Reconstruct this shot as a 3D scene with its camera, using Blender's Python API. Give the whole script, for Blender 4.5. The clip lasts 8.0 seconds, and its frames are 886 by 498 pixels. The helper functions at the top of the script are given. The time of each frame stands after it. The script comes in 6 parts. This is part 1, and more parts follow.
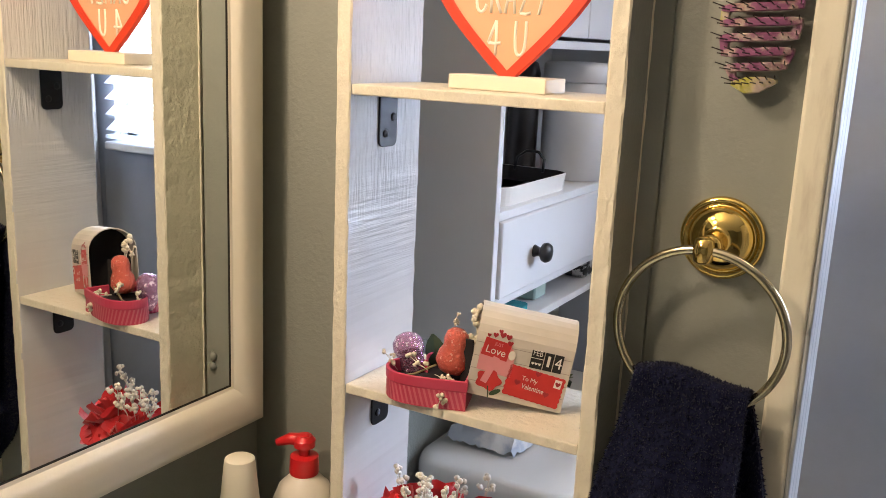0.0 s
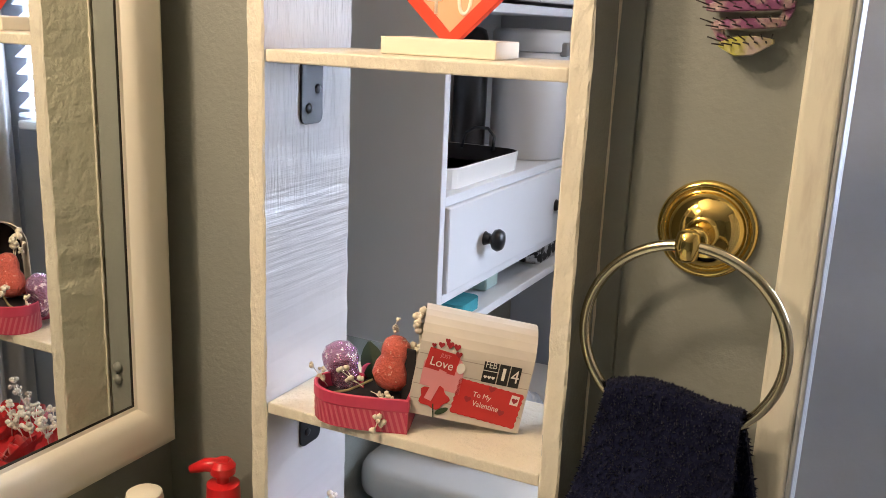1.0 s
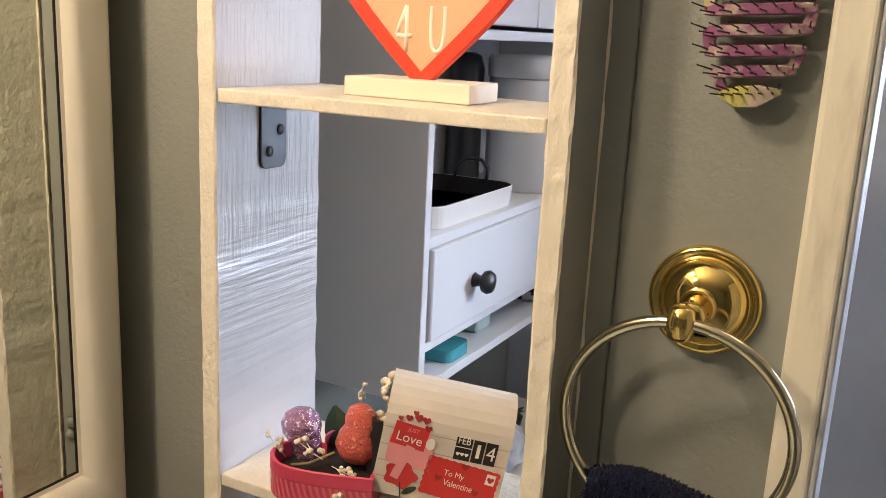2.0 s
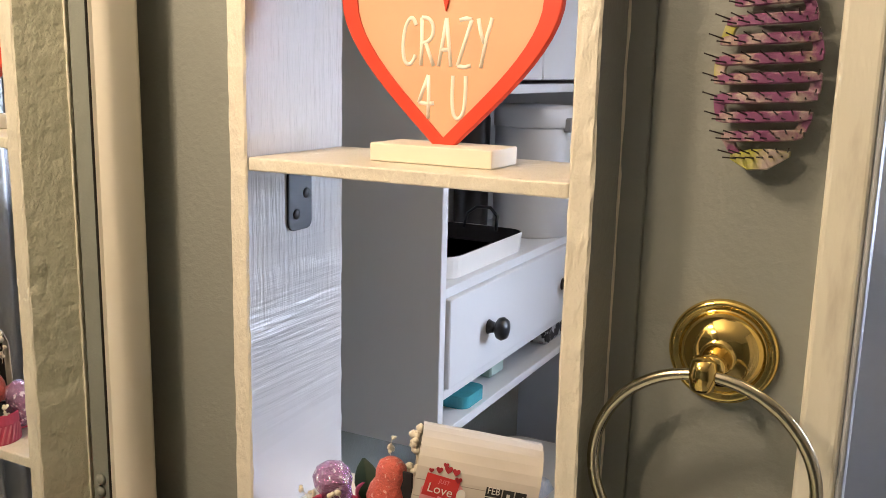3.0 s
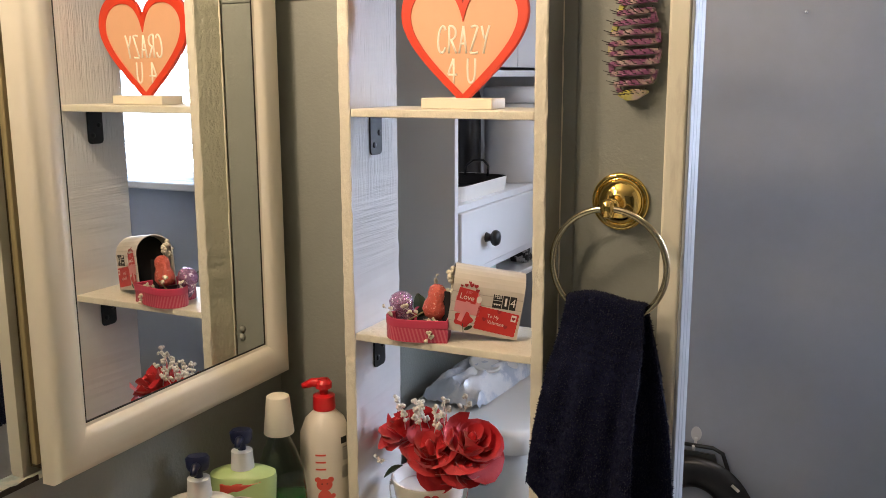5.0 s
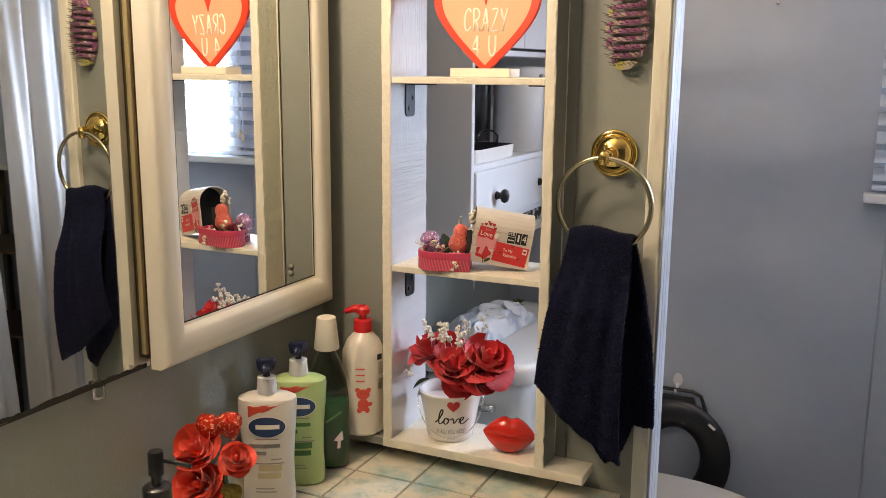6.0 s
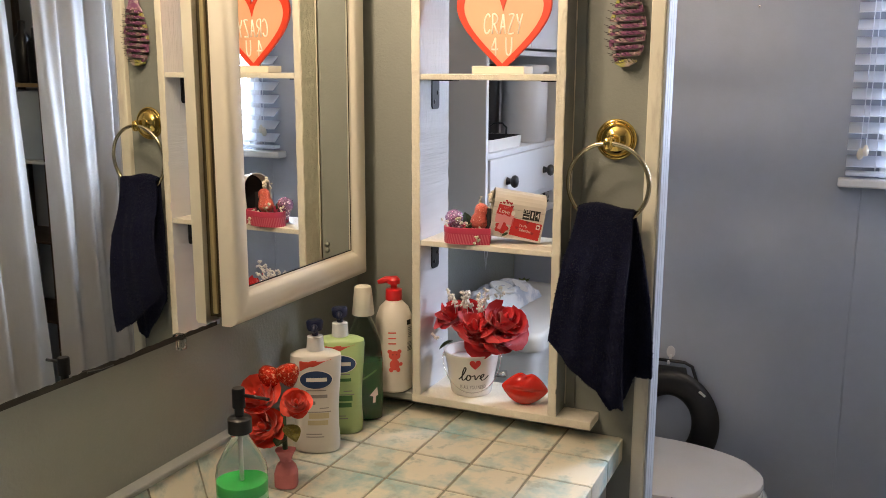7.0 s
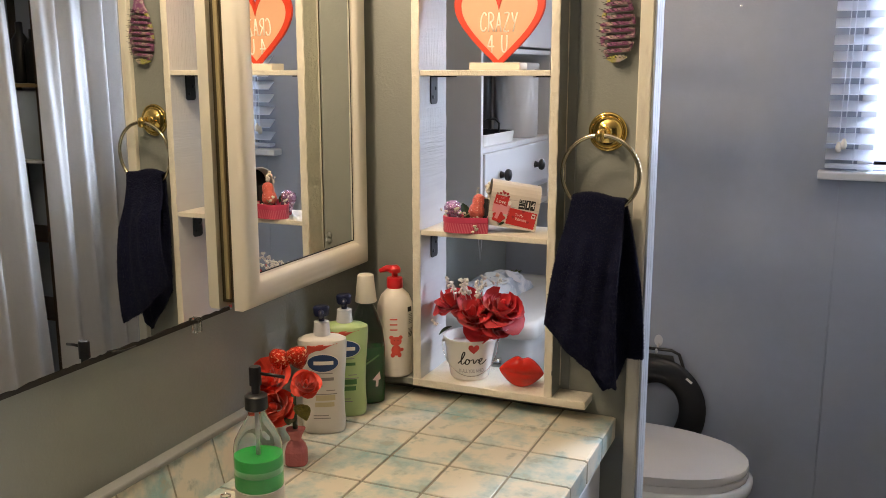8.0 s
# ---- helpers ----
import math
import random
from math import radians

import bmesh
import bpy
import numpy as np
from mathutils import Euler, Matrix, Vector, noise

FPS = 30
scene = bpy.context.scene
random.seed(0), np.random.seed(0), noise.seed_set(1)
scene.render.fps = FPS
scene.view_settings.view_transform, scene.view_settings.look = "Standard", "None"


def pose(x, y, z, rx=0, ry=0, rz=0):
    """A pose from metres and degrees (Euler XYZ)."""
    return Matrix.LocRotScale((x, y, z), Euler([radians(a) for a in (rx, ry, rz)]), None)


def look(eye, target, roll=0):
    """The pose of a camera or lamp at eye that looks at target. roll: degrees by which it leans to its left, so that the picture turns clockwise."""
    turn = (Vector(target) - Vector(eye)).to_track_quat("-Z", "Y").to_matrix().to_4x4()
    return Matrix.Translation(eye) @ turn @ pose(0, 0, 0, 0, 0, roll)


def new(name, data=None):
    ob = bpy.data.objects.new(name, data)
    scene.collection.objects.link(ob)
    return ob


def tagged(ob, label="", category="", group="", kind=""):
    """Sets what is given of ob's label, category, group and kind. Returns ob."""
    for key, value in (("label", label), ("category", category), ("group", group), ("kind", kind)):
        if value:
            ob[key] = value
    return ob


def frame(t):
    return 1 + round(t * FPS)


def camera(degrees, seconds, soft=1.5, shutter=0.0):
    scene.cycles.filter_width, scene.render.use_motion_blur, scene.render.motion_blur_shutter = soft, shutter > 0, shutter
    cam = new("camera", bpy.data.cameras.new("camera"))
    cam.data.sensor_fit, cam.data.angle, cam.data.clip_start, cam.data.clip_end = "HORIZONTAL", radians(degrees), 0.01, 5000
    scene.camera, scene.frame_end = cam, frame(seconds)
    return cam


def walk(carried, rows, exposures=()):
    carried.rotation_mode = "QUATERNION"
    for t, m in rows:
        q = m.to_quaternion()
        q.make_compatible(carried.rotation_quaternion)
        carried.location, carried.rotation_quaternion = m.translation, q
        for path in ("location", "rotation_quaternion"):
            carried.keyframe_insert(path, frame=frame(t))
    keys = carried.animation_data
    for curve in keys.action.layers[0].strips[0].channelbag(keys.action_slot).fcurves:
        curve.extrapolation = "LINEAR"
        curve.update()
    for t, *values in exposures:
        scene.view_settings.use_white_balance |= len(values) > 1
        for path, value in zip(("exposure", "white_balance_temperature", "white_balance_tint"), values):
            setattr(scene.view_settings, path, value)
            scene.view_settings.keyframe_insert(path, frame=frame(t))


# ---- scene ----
cam = camera(52.1, 8.0, soft=0.9)
PATH = [
    (0, (0.026, -0.013, 1.491), (-0.931, 1.686, 1.048), 2.5),
    (0.5, (-0.017, 0.043, 1.483), (-0.873, 1.791, 1.024), 2.1),
    (1, (-0.029, 0.109, 1.477), (-0.882, 1.851, 0.988), 2.4),
    (1.5, (-0.029, 0.173, 1.483), (-0.905, 1.905, 1.002), 3.0),
    (1.7, (-0.032, 0.196, 1.488), (-0.911, 1.928, 1.012), 2.9),
    (3, (-0.046, 0.165, 1.519), (-0.932, 1.915, 1.128), 1.4),
    (3.5, (-0.03, 0.022, 1.514), (-0.911, 1.788, 1.191), -0.7),
    (4, (0.006, -0.118, 1.497), (-0.836, 1.671, 1.202), -0.8),
    (4.5, (0.071, -0.23, 1.5), (-0.762, 1.559, 1.176), -0.6),
    (5, (0.14, -0.329, 1.492), (-0.706, 1.444, 1.116), -0.2),
    (5.2, (0.159, -0.38, 1.476), (-0.686, 1.392, 1.093), -0.1),
    (6.5, (0.218, -0.703, 1.459), (-0.598, 1.081, 1.07), 0.6),
    (7, (0.234, -0.8, 1.458), (-0.57, 0.99, 1.068), 0.2),
    (7.5, (0.247, -0.855, 1.462), (-0.547, 0.938, 1.066), -0.1),
    (8, (0.237, -0.882, 1.447), (-0.534, 0.923, 1.062), 0.0),
]
walk(cam, [(t, look(eye, target, roll)) for t, eye, target, roll in PATH], [(0, 0.15), (0.5, 0.17), (1.5, 0.13), (3.0, 0.08), (3.5, -0.12), (5.0, -0.08), (6.5, 0.25), (7.0, 0.1), (8, 0.04)])

# ---- plan: units of K metres, z counted from Z0 above the floor ----
K, Z0 = 0.87, 0.107
FLOOR = -Z0
WALL_X, PART_Y, BACK_Y, CURTAIN_X = -0.762, 0.885, 1.98, 0.87
COUNTER, CEIL = 0.805, 2.55


def P(x, y, z):
    return Vector((K * x, K * y, K * (z + Z0)))


# ---- world and lights ----
world = bpy.data.worlds.new("world")
scene.world = world
world.use_nodes = True
wn = world.node_tree
sky = wn.nodes.new("ShaderNodeTexSky")
sky.sky_type, sky.sun_disc = "NISHITA", False
sky.sun_elevation, sky.sun_rotation = radians(38), radians(20)
wn.links.new(sky.outputs[0], wn.nodes["Background"].inputs[0])
wn.nodes["Background"].inputs[1].default_value = 0.15


def area_lamp(name, place, target, wide, high, watts, colour):
    data = bpy.data.lights.new(name, "AREA")
    data.shape, data.size, data.size_y = "RECTANGLE", wide, high
    data.energy, data.color = watts, colour
    ob = new(name, data)
    ob.matrix_world = look(P(*place), P(*target))
    return ob


for y in (-0.13, 0.35):
    bulb = bpy.data.lights.new("vanity_bulb", "POINT")
    bulb.energy, bulb.color, bulb.shadow_soft_size = 13.6, (1.0, 0.78, 0.55), 0.045
    new("vanity_bulb", bulb).location = P(-0.665, y, 2.12)
area_lamp("ceiling_light", (0.28, 1.25, 2.52), (0.28, 1.25, 0), 0.4, 0.4, 3.7, (1.0, 0.85, 0.70))
area_lamp("window_daylight", (0.595, 2.035, 1.72), (0.58, 1.2, 1.55), 0.40, 0.72, 74, (0.67, 0.78, 1.0))


# ---- materials ----
def mat(name, colour, rough=0.5, metal=0.0, vary=0.06, grain=40.0, bump=0.0, bump_scale=None, spec=0.5, coat=0.0,
        stain=None, stain_scale=6.0, stain_low=0.55, stain_high=0.7, stretch=(1, 1, 1), random_vary=0.0, sheen=0.0, stain2=None):
    m = bpy.data.materials.new(name)
    m.use_nodes = True
    t = m.node_tree
    b = t.nodes["Principled BSDF"]
    b.inputs["Roughness"].default_value, b.inputs["Metallic"].default_value = rough, metal
    b.inputs["Specular IOR Level"].default_value = spec
    b.inputs["Coat Weight"].default_value = coat
    b.inputs["Sheen Weight"].default_value = sheen
    tex, mp = t.nodes.new("ShaderNodeTexCoord"), t.nodes.new("ShaderNodeMapping")
    mp.inputs["Scale"].default_value = stretch
    t.links.new(tex.outputs["Object"], mp.inputs["Vector"])

    def noise_node(scale, detail=6):
        n = t.nodes.new("ShaderNodeTexNoise")
        n.inputs["Scale"].default_value, n.inputs["Detail"].default_value, n.inputs["Roughness"].default_value = scale, detail, 0.6
        t.links.new(mp.outputs[0], n.inputs["Vector"])
        return n

    def mixed(kind, fac, a, c, amount=1.0):
        x = t.nodes.new("ShaderNodeMix")
        x.data_type, x.blend_type = "RGBA", kind
        if hasattr(fac, "is_linked"):
            t.links.new(fac, x.inputs[0])
        else:
            x.inputs[0].default_value = fac
        for v, s in ((a, x.inputs[6]), (c, x.inputs[7])):
            if hasattr(v, "is_linked"):
                t.links.new(v, s)
            else:
                s.default_value = (*v, 1)
        return x.outputs[2]

    dark, light = tuple(c * (1 - vary) for c in colour), tuple(min(1, c * (1 + vary)) for c in colour)
    fine, broad = noise_node(grain), noise_node(grain / 9, 3)
    col = mixed("MIX", fine.outputs["Fac"], dark, light)
    col = mixed("MULTIPLY", min(1, vary * 3), col, mixed("MIX", broad.outputs["Fac"], (0.72, 0.72, 0.72), (1, 1, 1)))
    if stain2:
        sn2, ramp2 = noise_node(stain_scale * 0.5, 7), t.nodes.new("ShaderNodeMapRange")
        ramp2.inputs[1].default_value, ramp2.inputs[2].default_value = 0.45, 0.66
        t.links.new(sn2.outputs["Fac"], ramp2.inputs[0])
        col = mixed("MIX", ramp2.outputs[0], col, stain2)
    if stain:
        sn, ramp = noise_node(stain_scale, 8), t.nodes.new("ShaderNodeMapRange")
        ramp.inputs[1].default_value, ramp.inputs[2].default_value = stain_low, stain_high
        t.links.new(sn.outputs["Fac"], ramp.inputs[0])
        col = mixed("MIX", ramp.outputs[0], col, stain)
    if random_vary:
        info, rr = t.nodes.new("ShaderNodeObjectInfo"), t.nodes.new("ShaderNodeMapRange")
        rr.inputs[3].default_value, rr.inputs[4].default_value = 1 - random_vary, 1
        t.links.new(info.outputs["Random"], rr.inputs[0])
        comb = t.nodes.new("ShaderNodeCombineColor")
        for k in range(3):
            t.links.new(rr.outputs[0], comb.inputs[k])
        col = mixed("MULTIPLY", 1.0, col, comb.outputs[0])
    t.links.new(col, b.inputs["Base Color"])
    rmap = t.nodes.new("ShaderNodeMapRange")
    rmap.inputs[3].default_value, rmap.inputs[4].default_value = max(0, rough - 0.08), min(1, rough + 0.08)
    t.links.new(broad.outputs["Fac"], rmap.inputs[0])
    t.links.new(rmap.outputs[0], b.inputs["Roughness"])
    if bump:
        bn, hn = t.nodes.new("ShaderNodeBump"), noise_node(bump_scale or grain, 5)
        bn.inputs["Strength"].default_value, bn.inputs["Distance"].default_value = bump, 0.004
        t.links.new(hn.outputs["Fac"], bn.inputs["Height"])
        t.links.new(bn.outputs[0], b.inputs["Normal"])
    return m


def glass_mat(name, colour, rough=0.02, ior=1.45, coat=0.0):
    m = bpy.data.materials.new(name)
    m.use_nodes = True
    b = m.node_tree.nodes["Principled BSDF"]
    b.inputs["Base Color"].default_value = (*colour, 1)
    b.inputs["Transmission Weight"].default_value, b.inputs["IOR"].default_value = 1.0, ior
    b.inputs["Roughness"].default_value = rough
    b.inputs["Coat Weight"].default_value = coat
    b.inputs["Coat Roughness"].default_value = 0.02
    return m


def glow_mat(name, colour, strength):
    m = bpy.data.materials.new(name)
    m.use_nodes = True
    b = m.node_tree.nodes["Principled BSDF"]
    b.inputs["Base Color"].default_value = (*colour, 1)
    b.inputs["Emission Color"].default_value = (*colour, 1)
    b.inputs["Emission Strength"].default_value = strength
    return m


M_WALL = mat("grey_green_wall_paint", (0.27, 0.28, 0.255), 0.42, vary=0.06, grain=30, bump=0.24, bump_scale=170, spec=0.4)
M_BLUE = mat("blue_grey_wall_paint", (0.38, 0.415, 0.49), 0.38, vary=0.06, grain=25, bump=0.1, bump_scale=140, spec=0.5)
M_CREAM = mat("cream_wood_paint", (0.78, 0.72, 0.60), 0.38, vary=0.07, grain=22, bump=0.9, bump_scale=95, stretch=(1, 1, 0.45),
              stain=(0.5, 0.45, 0.36), stain_scale=45, stain_low=0.66, stain_high=0.78)
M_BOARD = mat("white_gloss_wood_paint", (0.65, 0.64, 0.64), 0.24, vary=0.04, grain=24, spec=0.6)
def brushed_relief(m, grain_from, grain_to):
    """Thick gloss paint: upright ridges of grain high up, level brush strokes below them, smooth further down."""
    t = m.node_tree
    tex, split = t.nodes.new("ShaderNodeTexCoord"), t.nodes.new("ShaderNodeSeparateXYZ")
    t.links.new(tex.outputs["Object"], split.inputs[0])

    def streaks(scale, stretch):
        mp, n = t.nodes.new("ShaderNodeMapping"), t.nodes.new("ShaderNodeTexNoise")
        mp.inputs["Scale"].default_value = stretch
        n.inputs["Scale"].default_value, n.inputs["Detail"].default_value = scale, 4
        t.links.new(tex.outputs["Object"], mp.inputs["Vector"])
        t.links.new(mp.outputs[0], n.inputs["Vector"])
        return n.outputs["Fac"]

    def maths(kind, p, q):
        n = t.nodes.new("ShaderNodeMath")
        n.operation = kind
        for v, slot in ((p, n.inputs[0]), (q, n.inputs[1])):
            if hasattr(v, "is_linked"):
                t.links.new(v, slot)
            else:
                slot.default_value = v
        return n.outputs[0]

    def rise(lo, hi):
        n = t.nodes.new("ShaderNodeMapRange")
        n.inputs[1].default_value, n.inputs[2].default_value = lo, hi
        t.links.new(maths("ADD", split.outputs[2], maths("MULTIPLY", streaks(14, (1, 1, 1)), 0.06)), n.inputs[0])
        return n.outputs[0]

    high, mid = rise(grain_from, grain_to), rise(grain_from - 0.10, grain_from - 0.01)
    ridges = maths("MULTIPLY", streaks(260, (1, 1, 0.07)), high)
    strokes = maths("MULTIPLY", streaks(170, (1, 0.05, 1)), maths("MULTIPLY", mid, maths("SUBTRACT", 1.15, high)))
    bump = t.nodes.new("ShaderNodeBump")
    bump.inputs["Strength"].default_value, bump.inputs["Distance"].default_value = 0.75, 0.003
    t.links.new(maths("ADD", maths("ADD", ridges, strokes), maths("MULTIPLY", streaks(90, (1, 0.5, 0.3)), 0.10)), bump.inputs["Height"])
    t.links.new(bump.outputs[0], t.nodes["Principled BSDF"].inputs["Normal"])


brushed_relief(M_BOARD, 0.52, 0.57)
M_FRAME = mat("ivory_frame_lacquer", (0.80, 0.745, 0.63), 0.33, vary=0.03, grain=14, bump=0.05, bump_scale=90)
M_TRIM = mat("cream_trim_paint", (0.74, 0.70, 0.58), 0.36, vary=0.06, grain=18, bump=0.3, bump_scale=50, stretch=(1, 1, 0.2),
             stain=(0.5, 0.44, 0.36), stain_scale=20, stain_low=0.66, stain_high=0.8)
# Colour raised in place of mirror-bounced light on the left board's outer face.
M_ROUGH = mat("rough_brushed_paint_lightened_for_bounce", (0.86, 0.83, 0.67), 0.42, vary=0.05, grain=30, bump=1.0, bump_scale=90)
M_MIRROR = mat("silvered_mirror", (0.88, 0.9, 0.88), 0.015, 1.0, vary=0.0)
M_MIRROR.node_tree.nodes["Principled BSDF"].inputs["Roughness"].default_value = 0.01
for link in list(M_MIRROR.node_tree.nodes["Principled BSDF"].inputs["Roughness"].links):
    M_MIRROR.node_tree.links.remove(link)
M_BLACK = mat("black_metal", (0.012, 0.013, 0.016), 0.38, 0.2, vary=0.2, grain=60)
M_BLACKPL = mat("black_plastic", (0.010, 0.010, 0.012), 0.3, vary=0.1)
M_DARK = mat("desilvered_edge", (0.014, 0.011, 0.008), 0.7, vary=0.4, grain=60, bump=0.4, bump_scale=90)
M_BROWN = mat("brown_side_with_gap_shade", (0.065, 0.048, 0.022), 0.45, vary=0.3, grain=20, stretch=(1, 1, 0.15))
M_STRAW = mat("yellowed_strip", (0.36, 0.29, 0.15), 0.45, vary=0.1, grain=20, stretch=(1, 1, 0.2))
M_TILE = mat("sponged_aqua_tile_glaze", (0.70, 0.65, 0.53), 0.36, vary=0.05, grain=14, spec=0.35, bump=0.04, bump_scale=60,
             stain=(0.40, 0.42, 0.35), stain_scale=30, stain_low=0.57, stain_high=0.68, stain2=(0.30, 0.46, 0.47), random_vary=0.08)
M_GROUT = mat("grey_grout", (0.30, 0.285, 0.23), 0.8, vary=0.15, grain=60, bump=0.3, bump_scale=200)
M_WHITE = mat("white_laminate", (0.71, 0.71, 0.72), 0.4, vary=0.02, grain=14)
M_PORC = mat("white_porcelain", (0.82, 0.82, 0.81), 0.12, vary=0.02, spec=0.6, coat=0.3)
M_SEAT = mat("white_seat_plastic", (0.78, 0.74, 0.70), 0.25, vary=0.02)
M_BRASS = mat("polished_brass", (0.83, 0.60, 0.20), 0.09, 1.0, vary=0.05, grain=20)
M_NICKEL = mat("aged_brass_ring", (0.66, 0.58, 0.40), 0.18, 1.0, vary=0.1, grain=30)
M_CHROME = mat("chrome", (0.8, 0.8, 0.8), 0.08, 1.0, vary=0.02)
M_TOWEL = mat("navy_terry", (0.010, 0.012, 0.036), 0.95, vary=0.6, grain=60, bump=0.5, bump_scale=190, spec=0.03, sheen=0.09)
M_HEARTRED = mat("red_painted_wood", (0.72, 0.055, 0.02), 0.45, vary=0.06, grain=40, bump=0.1, bump_scale=80)
M_PEACH = mat("peach_painted_wood", (0.78, 0.43, 0.255), 0.5, vary=0.04, grain=40)
M_WORD = mat("pale_lettering", (0.92, 0.84, 0.72), 0.5, vary=0.02)
M_RAW = mat("pale_wood_block", (0.82, 0.74, 0.60), 0.5, vary=0.06, grain=30, stretch=(0.2, 1, 1))
M_FLOOR = mat("grey_vinyl_floor", (0.28, 0.26, 0.23), 0.4, vary=0.15, grain=9)
M_CEIL = mat("white_ceiling_paint", (0.75, 0.73, 0.70), 0.8, vary=0.03)


# ---- mesh helpers ----
ORIGIN = {}


def thing(name, base, label="", category="", group="", kind=""):
    ob = new(name)
    ob.empty_display_size = 0.05
    ob.location = P(*base)
    ORIGIN[ob.name] = P(*base)
    return tagged(ob, label, category, group, kind)


def part(name, bm, material, parent=None, label="", smooth=False, kind="", category="", group=""):
    me = bpy.data.meshes.new(name)
    base = ORIGIN[parent.name] if parent else None
    if base is None:
        lo = [min(v.co[k] for v in bm.verts) for k in range(3)]
        hi = [max(v.co[k] for v in bm.verts) for k in range(3)]
        base = P((lo[0] + hi[0]) / 2, (lo[1] + hi[1]) / 2, lo[2])
    for v in bm.verts:
        v.co = P(*v.co) - base
    bmesh.ops.recalc_face_normals(bm, faces=bm.faces)
    if smooth:
        for f in bm.faces:
            f.smooth = True
    bm.to_mesh(me)
    bm.free()
    for m in (material if isinstance(material, (list, tuple)) else (material,)):
        me.materials.append(m)
    if smooth:
        me.set_sharp_from_angle(angle=radians(40))
    ob = new(name, me)
    ORIGIN[ob.name] = base
    if parent:
        ob.parent = parent
        ORIGIN[ob.name] = base
    else:
        ob.location = base
    return tagged(ob, label, category, group, kind)


def box(x0, x1, y0, y1, z0, z1, bevel=0.0, bm=None, seg=1):
    own = bmesh.new()
    bmesh.ops.create_cube(own, size=1)
    for v in own.verts:
        v.co = Vector((x0 + (v.co.x + 0.5) * (x1 - x0), y0 + (v.co.y + 0.5) * (y1 - y0), z0 + (v.co.z + 0.5) * (z1 - z0)))
    if bevel:
        bmesh.ops.bevel(own, geom=own.edges[:], offset=bevel, segments=seg, affect="EDGES", profile=0.5)
    return joined(bm, own)


def rough_board(x0, x1, y0, y1, z0, z1, wobble=0.0012, step=0.010):
    """An upright board with slightly uneven painted edges."""
    bm, n = bmesh.new(), int((z1 - z0) / step)
    c = 0.0018
    ring = [(x0 + c, y0), (x1 - c, y0), (x1, y0 + c), (x1, y1 - c), (x1 - c, y1), (x0 + c, y1), (x0, y1 - c), (x0, y0 + c)]
    loops = []
    for k in range(n + 1):
        z = z0 + (z1 - z0) * k / n
        loops.append([bm.verts.new((x + wobble * noise.noise(Vector((90 * x, 40 * z, i))), y + wobble * noise.noise(Vector((7 + i, 55 * z, 90 * y))), z)) for i, (x, y) in enumerate(ring)])
    for a, b in zip(loops, loops[1:]):
        for i in range(8):
            bm.faces.new((a[i], a[(i + 1) % 8], b[(i + 1) % 8], b[i]))
    bm.faces.new(loops[0][::-1])
    bm.faces.new(loops[-1])
    return bm


def joined(bm, own):
    if bm is None:
        return own
    table = [bm.verts.new(v.co) for v in own.verts]
    own.verts.index_update()
    for f in own.faces:
        try:
            g = bm.faces.new([table[v.index] for v in f.verts])
            g.smooth, g.material_index = f.smooth, f.material_index
        except ValueError:
            pass
    own.free()
    return bm


def lathe(profile, place, seg=32, turn=None, bm=None, squash=(1, 1), cap=True):
    """Turns (radius, height) pairs round the z axis; turn: a matrix for the axis."""
    own = bmesh.new()
    rings = []
    for r, h in profile:
        rings.append([own.verts.new((r * squash[0] * math.cos(2 * math.pi * k / seg), r * squash[1] * math.sin(2 * math.pi * k / seg), h)) for k in range(seg)])
    for a, b in zip(rings, rings[1:]):
        for k in range(seg):
            own.faces.new((a[k], a[(k + 1) % seg], b[(k + 1) % seg], b[k]))
    if cap:
        own.faces.new(rings[0][::-1])
        own.faces.new(rings[-1])
    for f in own.faces:
        f.smooth = True
    if turn is not None:
        bmesh.ops.transform(own, matrix=turn, verts=own.verts)
    bmesh.ops.translate(own, vec=Vector(place), verts=own.verts)
    return joined(bm, own)


def tube(points, r, seg=10, closed=False, bm=None, radii=None):
    own = bmesh.new()
    pts = [Vector(p) for p in points]
    n, rings, side = len(pts), [], None
    for i, p in enumerate(pts):
        a = pts[(i - 1) % n] if closed or i else p
        b = pts[(i + 1) % n] if closed or i < n - 1 else p
        d = (b - a).normalized()
        if side is None:
            side = d.orthogonal().normalized()
        side = (side - side.dot(d) * d).normalized()
        up = d.cross(side)
        rr = radii[i] if radii else r
        rings.append([own.verts.new(p + rr * (math.cos(2 * math.pi * k / seg) * side + math.sin(2 * math.pi * k / seg) * up)) for k in range(seg)])
    for i in range(n if closed else n - 1):
        a, b = rings[i], rings[(i + 1) % n]
        off = 0
        if closed and i == n - 1:
            off = min(range(seg), key=lambda s: (a[0].co - b[s].co).length)
        for k in range(seg):
            own.faces.new((a[k], a[(k + 1) % seg], b[(k + 1 + off) % seg], b[(k + off) % seg]))
    if not closed:
        own.faces.new(rings[0][::-1])
        own.faces.new(rings[-1])
    for f in own.faces:
        f.smooth = True
    return joined(bm, own)


